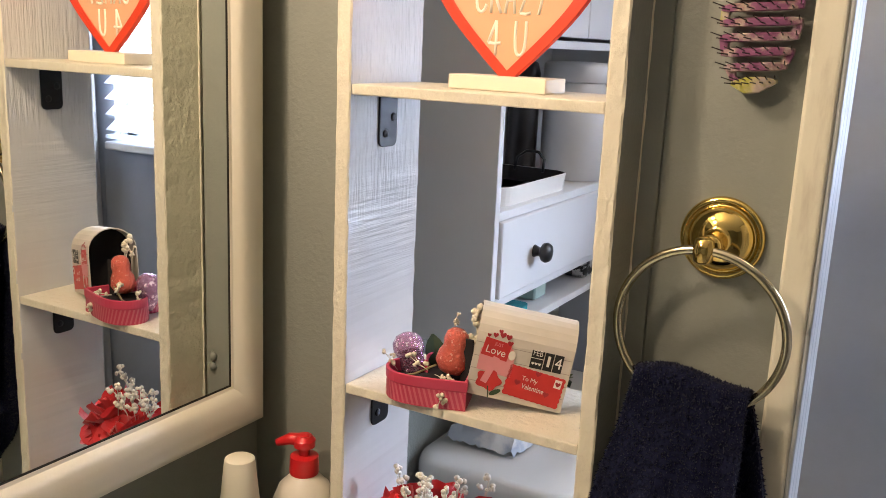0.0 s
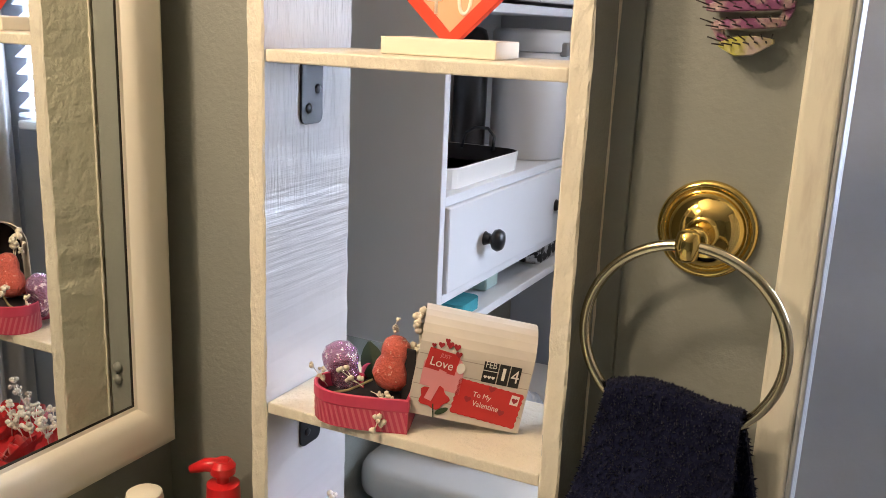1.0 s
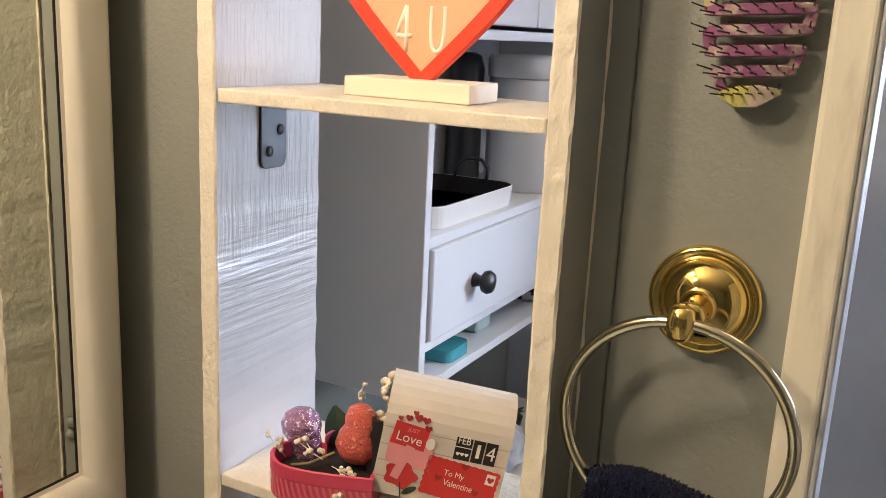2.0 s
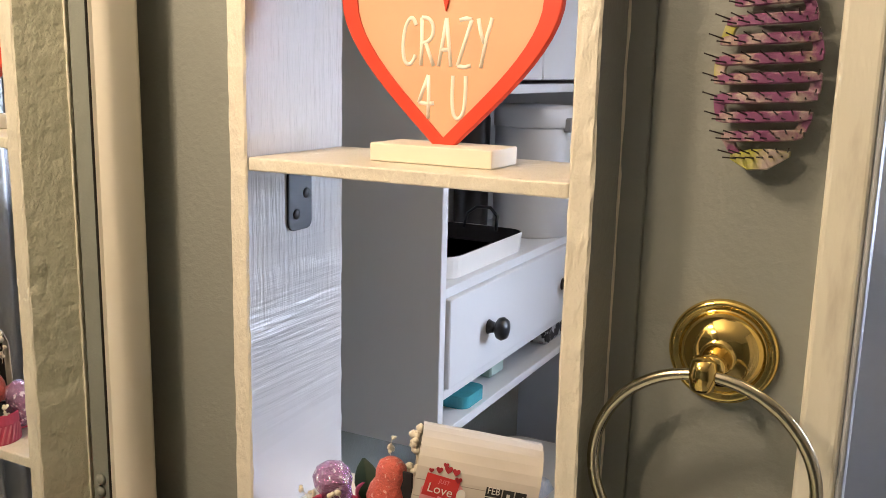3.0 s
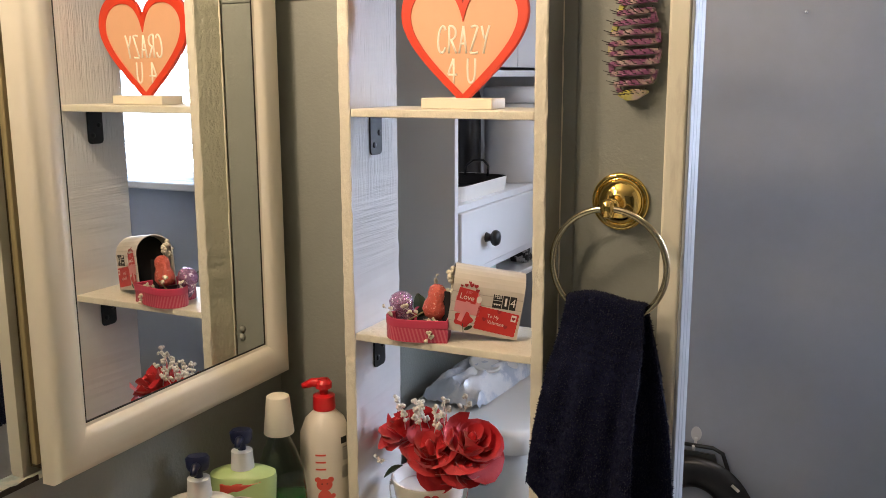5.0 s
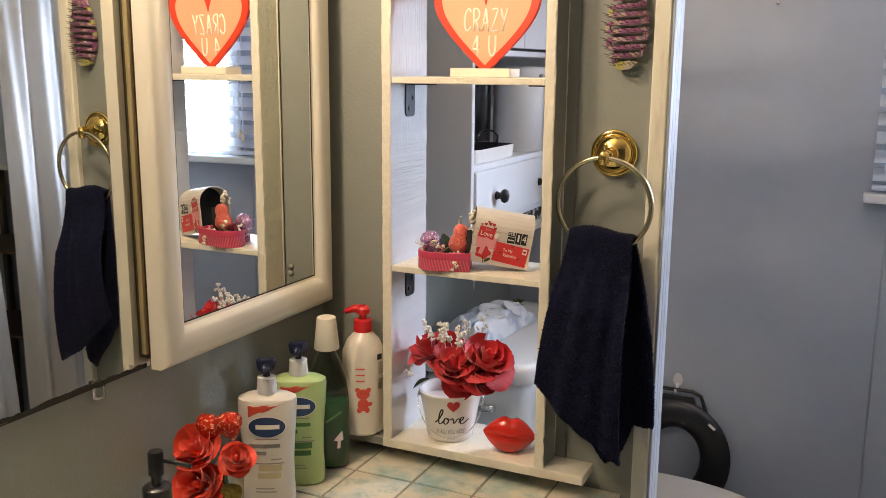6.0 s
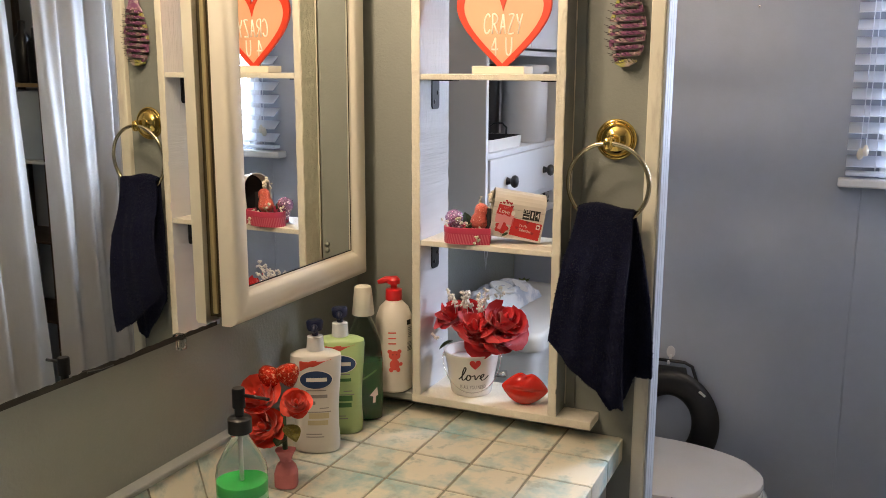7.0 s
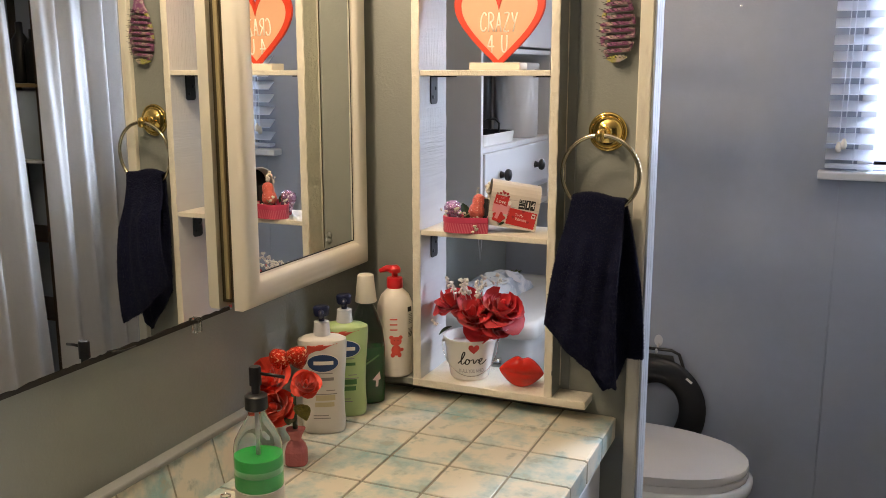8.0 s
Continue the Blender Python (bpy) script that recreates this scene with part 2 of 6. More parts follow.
def prism(outline, thick, frame_m, bm=None, bevel=0.0):
    """A flat outline (u, v) with a thickness along w, set by a matrix."""
    own = bmesh.new()
    low = [own.verts.new((u, v, 0)) for u, v in outline]
    top = [own.verts.new((u, v, thick)) for u, v in outline]
    own.faces.new(low[::-1])
    own.faces.new(top)
    n = len(outline)
    for k in range(n):
        own.faces.new((low[k], low[(k + 1) % n], top[(k + 1) % n], top[k]))
    if bevel:
        rim = [e for e in own.edges if abs(e.verts[0].co.z - e.verts[1].co.z) < 1e-6]
        bmesh.ops.bevel(own, geom=rim, offset=bevel, segments=2, affect="EDGES", profile=0.5)
    bmesh.ops.transform(own, matrix=frame_m, verts=own.verts)
    return joined(bm, own)


def slab(z_of, xs, ys, thick, bm=None):
    """A sheet over a grid with a thickness below it."""
    own = bmesh.new()
    g = [[own.verts.new((x, y, z_of(x, y))) for y in ys] for x in xs]
    for i in range(len(xs) - 1):
        for j in range(len(ys) - 1):
            own.faces.new((g[i][j], g[i + 1][j], g[i + 1][j + 1], g[i][j + 1]))
    bmesh.ops.solidify(own, geom=own.faces[:], thickness=thick)
    return joined(bm, own)


FACE_Y = Matrix(((1, 0, 0, 0), (0, 0, -1, 0), (0, 1, 0, 0), (0, 0, 0, 1)))   # (u, v, w) to (x, -y, z)


def at_face(x, y, z, turn=0.0, lean=0.0):
    """An upright card that faces the vanity (towards -y), turned about z and leant back, in degrees."""
    return Matrix.Translation((x, y, z)) @ Matrix.Rotation(radians(turn), 4, "Z") @ Matrix.Rotation(radians(-lean), 4, "X") @ FACE_Y


def bezier(p0, p1, p2, p3, n=12):
    out = []
    for k in range(n):
        t = k / n
        a, b, c, d = (1 - t) ** 3, 3 * t * (1 - t) ** 2, 3 * t * t * (1 - t), t ** 3
        out.append((a * p0[0] + b * p1[0] + c * p2[0] + d * p3[0], a * p0[1] + b * p1[1] + c * p2[1] + d * p3[1]))
    return out


def heart(half, top, valley, tip, n=12):
    r = bezier((0, valley), (half * 0.10, valley + (top - valley) * 0.75), (half * 0.27, top), (half * 0.52, top), n)
    r += bezier((half * 0.52, top), (half * 0.82, top), (half, top * 0.62), (half, top * 0.18), n)
    r += bezier((half, top * 0.18), (half, tip * 0.26), (half * 0.42, tip * 0.66), (0, tip), n)
    left = [(-u, v) for u, v in r[1:]]
    return r + [(0, tip)] + left[::-1]


# ---- structure ----
def structure(name, bm, material, label, smooth=False):
    return part(name, bm, material, None, label, smooth, "structure", name.split("_")[0])


structure("floor", box(-0.9, 2.2, -2.4, 2.1, FLOOR - 0.1, FLOOR), M_FLOOR, "grey patterned vinyl bathroom floor")
structure("ceiling", box(-0.9, 2.2, -2.4, 2.1, CEIL, CEIL + 0.1), M_CEIL, "plain white painted ceiling")
structure("wall_west", box(WALL_X - 0.12, WALL_X, -2.4, 2.1, FLOOR, CEIL), M_WALL, "grey-green painted wall behind the vanity mirror")
structure("wall_south", box(WALL_X, 2.1, -2.4, -2.28, FLOOR, CEIL), M_WALL, "grey-green painted wall")
structure("wall_east", box(2.0, 2.12, -2.28, 2.1, FLOOR, CEIL), M_WALL, "grey painted wall in shade behind the curtain")

# back wall with its window opening
WX0, WX1, WZ0, WZ1 = 0.392, 0.840, 1.275, 2.15
bm = box(WALL_X, WX0, BACK_Y, BACK_Y + 0.12, FLOOR, CEIL)
box(WX1, 2.0, BACK_Y, BACK_Y + 0.12, FLOOR, CEIL, bm=bm)
box(WX0, WX1, BACK_Y, BACK_Y + 0.12, FLOOR, WZ0, bm=bm)
box(WX0, WX1, BACK_Y, BACK_Y + 0.12, WZ1, CEIL, bm=bm)
back_wall = structure("wall_north", bm, M_BLUE, "blue-grey panelled wall behind the toilet")
for x0, x1, z1 in ((WALL_X, -0.305, CEIL), (-0.302, 0.303, CEIL), (0.306, 0.915, 1.235), (0.918, 2.0, 1.235)):
    part("panel", box(x0, x1, BACK_Y - 0.003, BACK_Y - 0.0002, FLOOR, z1, 0.0012), M_BLUE, back_wall)


# partition beside the vanity: panels either side of the shelf unit
partition = thing("wall_partition", (-0.4, PART_Y, FLOOR), "grey-green panelled partition wall with cream end casing", "wall", kind="structure")
bm = box(WALL_X, -0.590, PART_Y + 0.004, PART_Y + 0.07, FLOOR, CEIL)
box(-0.590, -0.249, PART_Y + 0.004, PART_Y + 0.07, FLOOR, 0.830, bm=bm)
box(-0.249, -0.0755, PART_Y + 0.004, PART_Y + 0.07, FLOOR, CEIL, bm=bm)
part("core", bm, M_WALL, partition)
SEAM_Z = 1.727
for x0, x1 in ((WALL_X, -0.5905),):
    part("panel", box(x0, x1, PART_Y, PART_Y + 0.004, FLOOR, SEAM_Z, 0.0012), M_WALL, partition)
    part("panel", box(x0, x1, PART_Y, PART_Y + 0.004, SEAM_Z + 0.001, CEIL, 0.0012), M_WALL, partition)
for x0, x1 in ((-0.2513, -0.2302), (-0.2294, -0.0985)):
    part("panel", box(x0, x1, PART_Y, PART_Y + 0.004, FLOOR, CEIL, 0.0012), M_WALL, partition)
part("casing", box(-0.1010, -0.0722, PART_Y - 0.014, PART_Y + 0.0035, FLOOR, CEIL, 0.004, seg=3), M_TRIM, partition, "chipped cream wooden end casing")
bm = bmesh.new()
for y0, y1 in ((-0.011, 0.013), (0.0132, 0.036), (0.0362, 0.066)):
    box(-0.0728, -0.0670, PART_Y + y0, PART_Y + y1, FLOOR, CEIL, 0.0028, seg=3, bm=bm)
part("end_cap", bm, mat("grey_white_end_paint", (0.44, 0.46, 0.49), 0.3, vary=0.06, grain=20, bump=0.2, bump_scale=60), partition)


# ---- open shelf unit through the partition ----
SL, SR, SF, SB = -0.567, -0.270, 0.819, 0.972
shelf_unit = thing("shelf_unit", (-0.42, 0.89, 0.838), "open shelf unit of cream-painted boards let into the wall", "shelf")
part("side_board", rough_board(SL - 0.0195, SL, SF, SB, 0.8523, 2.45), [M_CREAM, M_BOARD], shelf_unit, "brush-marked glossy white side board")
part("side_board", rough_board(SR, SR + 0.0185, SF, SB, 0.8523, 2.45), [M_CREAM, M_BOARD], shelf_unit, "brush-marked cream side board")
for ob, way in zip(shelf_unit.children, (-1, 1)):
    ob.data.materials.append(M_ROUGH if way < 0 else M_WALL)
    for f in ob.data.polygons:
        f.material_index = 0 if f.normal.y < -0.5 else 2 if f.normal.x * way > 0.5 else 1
for x, seed in ((SL - 0.0198, 2), (SR + 0.0188, 9)):
    bead = [(x + 0.0008 * noise.noise(Vector((seed, 30 * k * 0.01, 0))), PART_Y - 0.0012, 0.86 + 0.01 * k) for k in range(158)]
    part("paint_bead", tube(bead, 0.002, 6, radii=[0.0015 + 0.0016 * max(0.0, noise.noise(Vector((seed + 5, 0.55 * k, 3)))) for k in range(158)]), M_CREAM, shelf_unit, "uneven bead of cream paint")
for z in (1.553, 1.199, 1.840):
    part("shelf_board", box(SL + 0.0005, SR - 0.0005, SF + 0.002, SB - 0.002, z - 0.0065, z + 0.0055, 0.0015, seg=2), M_CREAM, shelf_unit)
part("base_board", box(SL - 0.02, -0.176, SF - 0.001, SB, 0.834, 0.852, 0.002, seg=2), M_CREAM, shelf_unit)
# Base board carried on to the left; wall colour instead of cream paints its shade.
structure("trim_ledge", box(-0.700, SL - 0.0205, 0.826, PART_Y - 0.0005, 0.832, 0.850, 0.002), M_WALL, "ledge at the foot of the partition, its shade put into the grey-green colour")


def bracket(x, y, z, side):
    """A wide steel angle: a rounded upright leaf on the board and a leaf under the shelf."""
    w = 0.0185
    leaf_line = [(-w, 0), (w, 0), (w, -0.055)] + [(w - 0.008 + 0.008 * math.cos(a), -0.055 - 0.008 * math.sin(a)) for a in (0.5, 1.0, 1.57)]
    leaf_line += [(-w + 0.008 - 0.008 * math.sin(a), -0.055 - 0.008 * math.cos(a)) for a in (0, 0.57, 1.07)] + [(-w, -0.055)]
    upright = prism(leaf_line, 0.0028, Matrix(((0, 0, side, x), (1, 0, 0, y), (0, 1, 0, z), (0, 0, 0, 1))), bevel=0.0006)
    b = part("bracket", joined(upright, box(min(x, x + side * 0.05), max(x, x + side * 0.05), y - w, y + w, z - 0.0028, z, 0.0008)), M_BLACK, shelf_unit, "black steel angle bracket")
    for dz, dy in ((0.028, 0.009), (0.047, -0.007)):
        part("screw", lathe([(0.0052, 0), (0.0048, 0.0012), (0.002, 0.002)], (x + side * 0.0027, y + dy, z - dz), 12,
                            Matrix.Rotation(radians(90 * side), 4, "Y")), M_BLACK, b)


for z in (1.554, 1.200, 1.841):
    bracket(SL + 0.0002, 0.895, z - 0.0078, 1)
    bracket(SR - 0.0002, 0.895, z - 0.0078, -1)

# ---- vanity counter ----
CX0, CX1, CY0 = -0.745, -0.1245, -0.95
counter = thing("countertop", (-0.43, 0.0, COUNTER - 0.04), "tiled vanity countertop in sponged cream and aqua", "countertop")
part("grout_bed", box(CX0, CX1 - 0.004, CY0, PART_Y - 0.001, COUNTER - 0.045, COUNTER - 0.0025), M_GROUT, counter)
PITCH, GAP = 0.1238, 0.0055
cols = [(CX0, -0.612 - GAP / 2)] + [(-0.612 + k * PITCH + GAP / 2, -0.612 + (k + 1) * PITCH - GAP / 2) for k in range(3)] + [(-0.612 + 3 * PITCH + GAP / 2, CX1)]
row_edges = [PART_Y - 0.002, 0.7535] + [0.7535 - 0.1252 * k for k in range(1, 14)]
for a, b in cols:
    if b - a < 0.02:
        continue
    for y1, y0 in zip(row_edges, row_edges[1:]):
        part("tile", box(a, b, y0 + GAP / 2, y1 - GAP / 2, COUNTER - 0.006, COUNTER, 0.0009), M_TILE, counter)
for y1, y0 in zip(row_edges, row_edges[1:]):
    part("edge_tile", box(CX1 - 0.0035, CX1 + 0.004, y0 + GAP / 2, y1 - GAP / 2, COUNTER - 0.05, COUNTER - 0.001, 0.002, seg=2), M_TILE, counter)

backsplash = thing("backsplash", (-0.735, 0.0, COUNTER), "tiled backsplash with a bullnose rim", "backsplash")
part("bed", prism([(-0.760, 0), (-0.722, 0), (-0.7475, 0.091), (-0.760, 0.091)], 1.83, Matrix(((1, 0, 0, 0), (0, 0, 1, -0.95), (0, 1, 0, COUNTER + 0.0005), (0, 0, 0, 1)))), M_GROUT, backsplash)
for k in range(15):
    y1 = 0.881 - k * 0.1235
    part("tile", prism([(-0.721, 0), (-0.714, 0), (-0.737, 0.086), (-0.746, 0.086)], 0.1195, Matrix(((1, 0, 0, 0), (0, 0, 1, y1 - 0.1195), (0, 1, 0, COUNTER + 0.001), (0, 0, 0, 1)))), M_TILE, backsplash)
part("rim", box(-0.761, -0.733, -0.95, 0.88, COUNTER + 0.0875, COUNTER + 0.098, 0.003, seg=2), mat("pale_rim_glaze", (0.25, 0.26, 0.25), 0.3, vary=0.12), backsplash)

vanity = thing("vanity_cabinet", (-0.43, 0, FLOOR), "white painted vanity base cabinet", "cabinet")
part("body", box(-0.755, -0.166, -0.93, PART_Y - 0.002, FLOOR, COUNTER - 0.046, 0.002), M_WHITE, vanity)
for k in range(4):
    y1 = 0.86 - k * 0.45
    part("door", box(-0.1655, -0.146, y1 - 0.43, y1, FLOOR + 0.10, COUNTER - 0.10, 0.006, seg=2), M_WHITE, vanity)

# ---- wall mirror and mirrored cabinet ----
mirror = thing("wall_mirror", (-0.758, -0.3, 1.10), "frameless wall mirror with black corroded lower edge", "mirror")
MY0, MY1 = -1.30, 0.372


def mirror_foot(y):
    return 1.1105 + 0.002 * y


bm = prism([(MY0, mirror_foot(MY0)), (MY1, mirror_foot(MY1)), (MY1, 1.93), (MY0, 1.93)], 0.003, Matrix(((0, 0, 1, -0.761), (1, 0, 0, 0), (0, 1, 0, 0), (0, 0, 0, 1))))
part("glass", bm, M_MIRROR, mirror)
rng = random.Random(4)
ys = [MY0 + 0.008 * k for k in range(int((MY1 - MY0) / 0.008))]
rot = []
level = 0.004
for y in ys:
    level = min(0.009, max(0.0008, level + rng.uniform(-0.0018, 0.0018)))
    rot.append((y, mirror_foot(y) + level))
outline = [(ys[0], mirror_foot(ys[0]) - 0.001), (ys[-1], mirror_foot(ys[-1]) - 0.001)] + rot[::-1]
part("corroded_edge", prism(outline, 0.0006, Matrix(((0, 0, 1, -0.7579), (1, 0, 0, 0), (0, 1, 0, 0), (0, 0, 0, 1)))), M_DARK, mirror, "black corroded silvering")
for y, z in ((0.262, mirror_foot(0.262)), (-0.55, mirror_foot(-0.55))):
    part("clip", box(-0.7615, -0.748, y - 0.008, y + 0.008, z - 0.018, z + 0.010, 0.003, seg=2), glass_mat("clear_plastic", (0.9, 0.9, 0.88), 0.15), mirror, "clear plastic mirror clip")

med = thing("mirrored_cabinet", (-0.735, 0.6, 1.117), "wall cabinet with an ivory-framed mirror door", "cabinet")
DY0, DY1, DZ0, DZ1, FW = 0.356, 0.848, 1.112, 1.86, 0.056
# Brown taken almost to black: the shade behind the door frame is in the colour.
part("body", box(-0.7605, -0.741, DY0 + 0.012, DY1 - 0.012, DZ0 + 0.012, DZ1 - 0.012), M_BROWN, med, "brown cabinet side with the gap's shade put into its colour")
part("edge_strip", box(-0.7605, -0.7535, DY0 + 0.004, DY0 + 0.0115, DZ0 + 0.02, DZ1, 0.001), M_STRAW, med, "yellowed edge strip")
# the door's frame: a rounded moulding, mitred at the corners
PROFILE = [(0.0, -0.7405), (0.0, -0.722), (0.004, -0.7145), (0.014, -0.7085), (0.028, -0.7065), (0.042, -0.7095), (0.050, -0.7155), (0.0525, -0.7205), (0.056, -0.7215), (0.056, -0.7405)]
bm = bmesh.new()
loops = []
for inset, x in PROFILE:
    loops.append([bm.verts.new((x, y, z)) for y, z in ((DY0 + inset, DZ0 + inset * 1.107), (DY1 - inset, DZ0 + inset * 1.107), (DY1 - inset, DZ1 - inset), (DY0 + inset, DZ1 - inset))])
for a, b in zip(loops, loops[1:] + loops[:1]):
    for k in range(4):
        bm.faces.new((a[k], a[(k + 1) % 4], b[(k + 1) % 4], b[k]))
door = part("door", bm, M_FRAME, med, "ivory moulded door frame", smooth=True)
part("mirror_pane", box(-0.7395, -0.7225, DY0 + FW + 0.0005, DY1 - FW - 0.0005, DZ0 + FW * 1.107 + 0.0005, DZ1 - FW - 0.0005), M_MIRROR, door)
bm = box(-0.7224, -0.7218, DY0 + FW, DY0 + FW + 0.0022, DZ0 + FW, DZ1 - FW)
box(-0.7224, -0.7218, DY1 - FW - 0.0022, DY1 - FW, DZ0 + FW, DZ1 - FW, bm=bm)
box(-0.7224, -0.7218, DY0 + FW + 0.0022, DY1 - FW - 0.0022, DZ0 + FW * 1.107, DZ0 + FW * 1.107 + 0.0022, bm=bm)
part("pane_edge", bm, M_DARK, door)

# ---- window with blind ----
window = thing("window_1", ((WX0 + WX1) / 2, BACK_Y, WZ0), "white-framed window with a raised-slat white blind", "window", kind="structure")
bm = box(WX0, WX0 + 0.04, BACK_Y + 0.03, BACK_Y + 0.10, WZ0, WZ1)
box(WX1 - 0.04, WX1, BACK_Y + 0.03, BACK_Y + 0.10, WZ0, WZ1, bm=bm)
box(WX0, WX1, BACK_Y + 0.03, BACK_Y + 0.10, WZ0, WZ0 + 0.04, bm=bm)
box(WX0, WX1, BACK_Y + 0.03, BACK_Y + 0.10, WZ1 - 0.04, WZ1, bm=bm)
box(WX0, WX1, BACK_Y + 0.04, BACK_Y + 0.09, 1.70, 1.74, bm=bm)
part("window_frame", bm, M_WHITE, window)
part("window_sill", box(0.240, WX1 + 0.012, BACK_Y - 0.055, BACK_Y + 0.03, 1.237, 1.262, 0.005, seg=2), M_WHITE, window, "white painted window sill")
bm = box(WX0 - 0.045, WX0 - 0.0005, BACK_Y - 0.014, BACK_Y - 0.0005, 1.2625, WZ1 + 0.04, 0.003)
box(WX1 + 0.0005, WX1 + 0.012, BACK_Y - 0.014, BACK_Y - 0.0005, 1.2625, WZ1 + 0.04, 0.003, bm=bm)
part("window_trim", bm, M_WHITE, window)
pane = part("pane", box(WX0 + 0.03, WX1 - 0.03, BACK_Y + 0.060, BACK_Y + 0.064, WZ0 + 0.03, WZ1 - 0.03), glass_mat("window_glass", (1, 1, 1), 0.0), window)
pane.visible_shadow = False
backdrop = part("backdrop", box(-1.5, 3.0, 3.2, 3.25, 0.2, 3.5), glow_mat("bright_overcast_distance", (0.82, 0.91, 1.0), 9.0), None, "bright daylight outside the window", kind="structure", category="backdrop")

# ---- toilet ----
toilet = thing("toilet", (-0.35, 1.63, FLOOR), "white porcelain toilet with closed lid", "toilet")
TY = 1.63
TANK_Y = 1.60


def crowned_lid(x0, x1, y0, y1, z0, z1, r=0.05, crown=0.010):
    """A tank lid with round corners, a soft rim and a slightly domed top."""
    bm, n = bmesh.new(), 7
    ring = []
    for cx, cy, a0 in ((x1 - r, y1 - r, 0), (x0 + r, y1 - r, 90), (x0 + r, y0 + r, 180), (x1 - r, y0 + r, 270)):
        ring += [(cx + r * math.cos(radians(a0 + 90 * k / n)), cy + r * math.sin(radians(a0 + 90 * k / n))) for k in range(n + 1)]
    mx, my, h = (x0 + x1) / 2, (y0 + y1) / 2, z1 - z0
    levels = [(0.965, 0), (0.992, 0.05), (1.0, 0.2), (1.0, 0.62), (0.992, 0.82), (0.972, 0.95), (0.94, 1.0)]
    loops = [[bm.verts.new((mx + (x - mx) * g, my + (y - my) * g, z0 + h * f)) for x, y in ring] for g, f in levels]
    loops += [[bm.verts.new((mx + (x - mx) * g, my + (y - my) * g, z1 + crown * (1 - g * g))) for x, y in ring] for g in (0.7, 0.4, 0.12)]
    for a, b in zip(loops, loops[1:]):
        for k in range(len(ring)):
            j = (k + 1) % len(ring)
            bm.faces.new((a[k], a[j], b[j], b[k]))
    bm.faces.new(loops[0][::-1])
    bm.faces.new(loops[-1])
    return bm


part("tank", box(-0.752, -0.462, TANK_Y - 0.285, TANK_Y + 0.285, 0.36, 0.821, 0.045, seg=5), M_PORC, toilet, smooth=True)
part("tank_lid", crowned_lid(-0.758, -0.440, TANK_Y - 0.31, TANK_Y + 0.31, 0.8215, 0.874), M_PORC, toilet, smooth=True)


def egg(scale, x0, x1, half):
    pts, n = [], 40
    for k in range(n):
        a = 2 * math.pi * k / n
        c = math.cos(a)
        x = x0 + (x1 - x0) * (0.42 + 0.58 * c if c > 0 else 0.42 + 0.42 * c)
        wide = half * (abs(math.sin(a)) ** (0.9 if c > 0 else 0.55)) * (1 if math.sin(a) >= 0 else -1)
        pts.append((x0 + (x - x0), TY + wide * scale))
    return pts


part("bowl", lathe([(0.5, 0), (0.52, 0.02), (0.46, 0.06), (0.45, 0.16), (0.62, 0.28), (0.9, 0.40), (1.0, 0.455), (1.0, 0.478), (0.96, 0.482)], (-0.15, TY, FLOOR), 40, None, None, (0.285, 0.205)), M_PORC, toilet)
part("seat", prism(egg(1.0, -0.46, 0.122, 0.205), 0.020, Matrix.Translation((0, 0, 0.376)), bevel=0.006), M_SEAT, toilet, smooth=True)
part("lid", prism(egg(1.0, -0.46, 0.122, 0.207), 0.024, Matrix.Translation((0, 0, 0.3985)), bevel=0.008), M_SEAT, toilet, smooth=True)
lever = lathe([(0.013, 0), (0.0135, 0.004), (0.010, 0.010), (0.007, 0.012), (0.007, 0.024)], (-0.580, TANK_Y - 0.285, 0.752), 16, Matrix.Rotation(radians(90), 4, "X"))
tube([(-0.586, TANK_Y - 0.306, 0.750), (-0.565, TANK_Y - 0.309, 0.752), (-0.535, TANK_Y - 0.307, 0.757)], 0.007, 12, bm=lever, radii=[0.006, 0.008, 0.0105])
part("flush_lever", lever, M_CHROME, toilet, "chrome flush lever")

# ---- wall cabinet over the toilet ----
wc = thing("wall_cabinet", (-0.66, 1.51, 1.135), "white laminate wall cabinet with drawer and open shelves", "cabinet")
QY0, QY1, QX = 1.20, 1.83, -0.566
part("side_panel", box(WALL_X + 0.001, QX, QY0, QY0 + 0.016, 1.135, 2.3, 0.001), M_WHITE, wc)
part("side_panel", box(WALL_X + 0.001, QX, QY1 - 0.016, QY1, 1.135, 2.3, 0.001), M_WHITE, wc)
part("back_panel", box(WALL_X + 0.001, WALL_X + 0.008, QY0 + 0.0165, QY1 - 0.0165, 1.135, 2.3), M_WHITE, wc)
for z in (1.150, 1.210, 1.350, 1.612):
    part("shelf", box(WALL_X + 0.0085, QX - 0.001, QY0 + 0.0165, QY1 - 0.0165, z - 0.007, z + 0.007, 0.001), M_WHITE, wc)
drawer = part("drawer", box(QX - 0.012, QX + 0.006, QY0 + 0.018, QY1 - 0.018, 1.219, 1.342, 0.0015), M_WHITE, wc)
KNOB = [(0.011, 0), (0.009, 0.004), (0.0075, 0.010), (0.0095, 0.012), (0.0155, 0.016), (0.0172, 0.022), (0.014, 0.028), (0.005, 0.031)]
for y in (1.343, 1.655):
    part("knob", lathe(KNOB, (QX + 0.006, y, 1.276), 20, Matrix.Rotation(radians(90), 4, "Y")), M_BLACKPL, drawer, "round black knob")
for y0, y1 in ((QY0 + 0.018, 1.513), (1.517, QY1 - 0.018)):
    part("door", box(QX - 0.012, QX + 0.006, y0, y1, 1.625, 2.29, 0.0015), M_WHITE, wc)

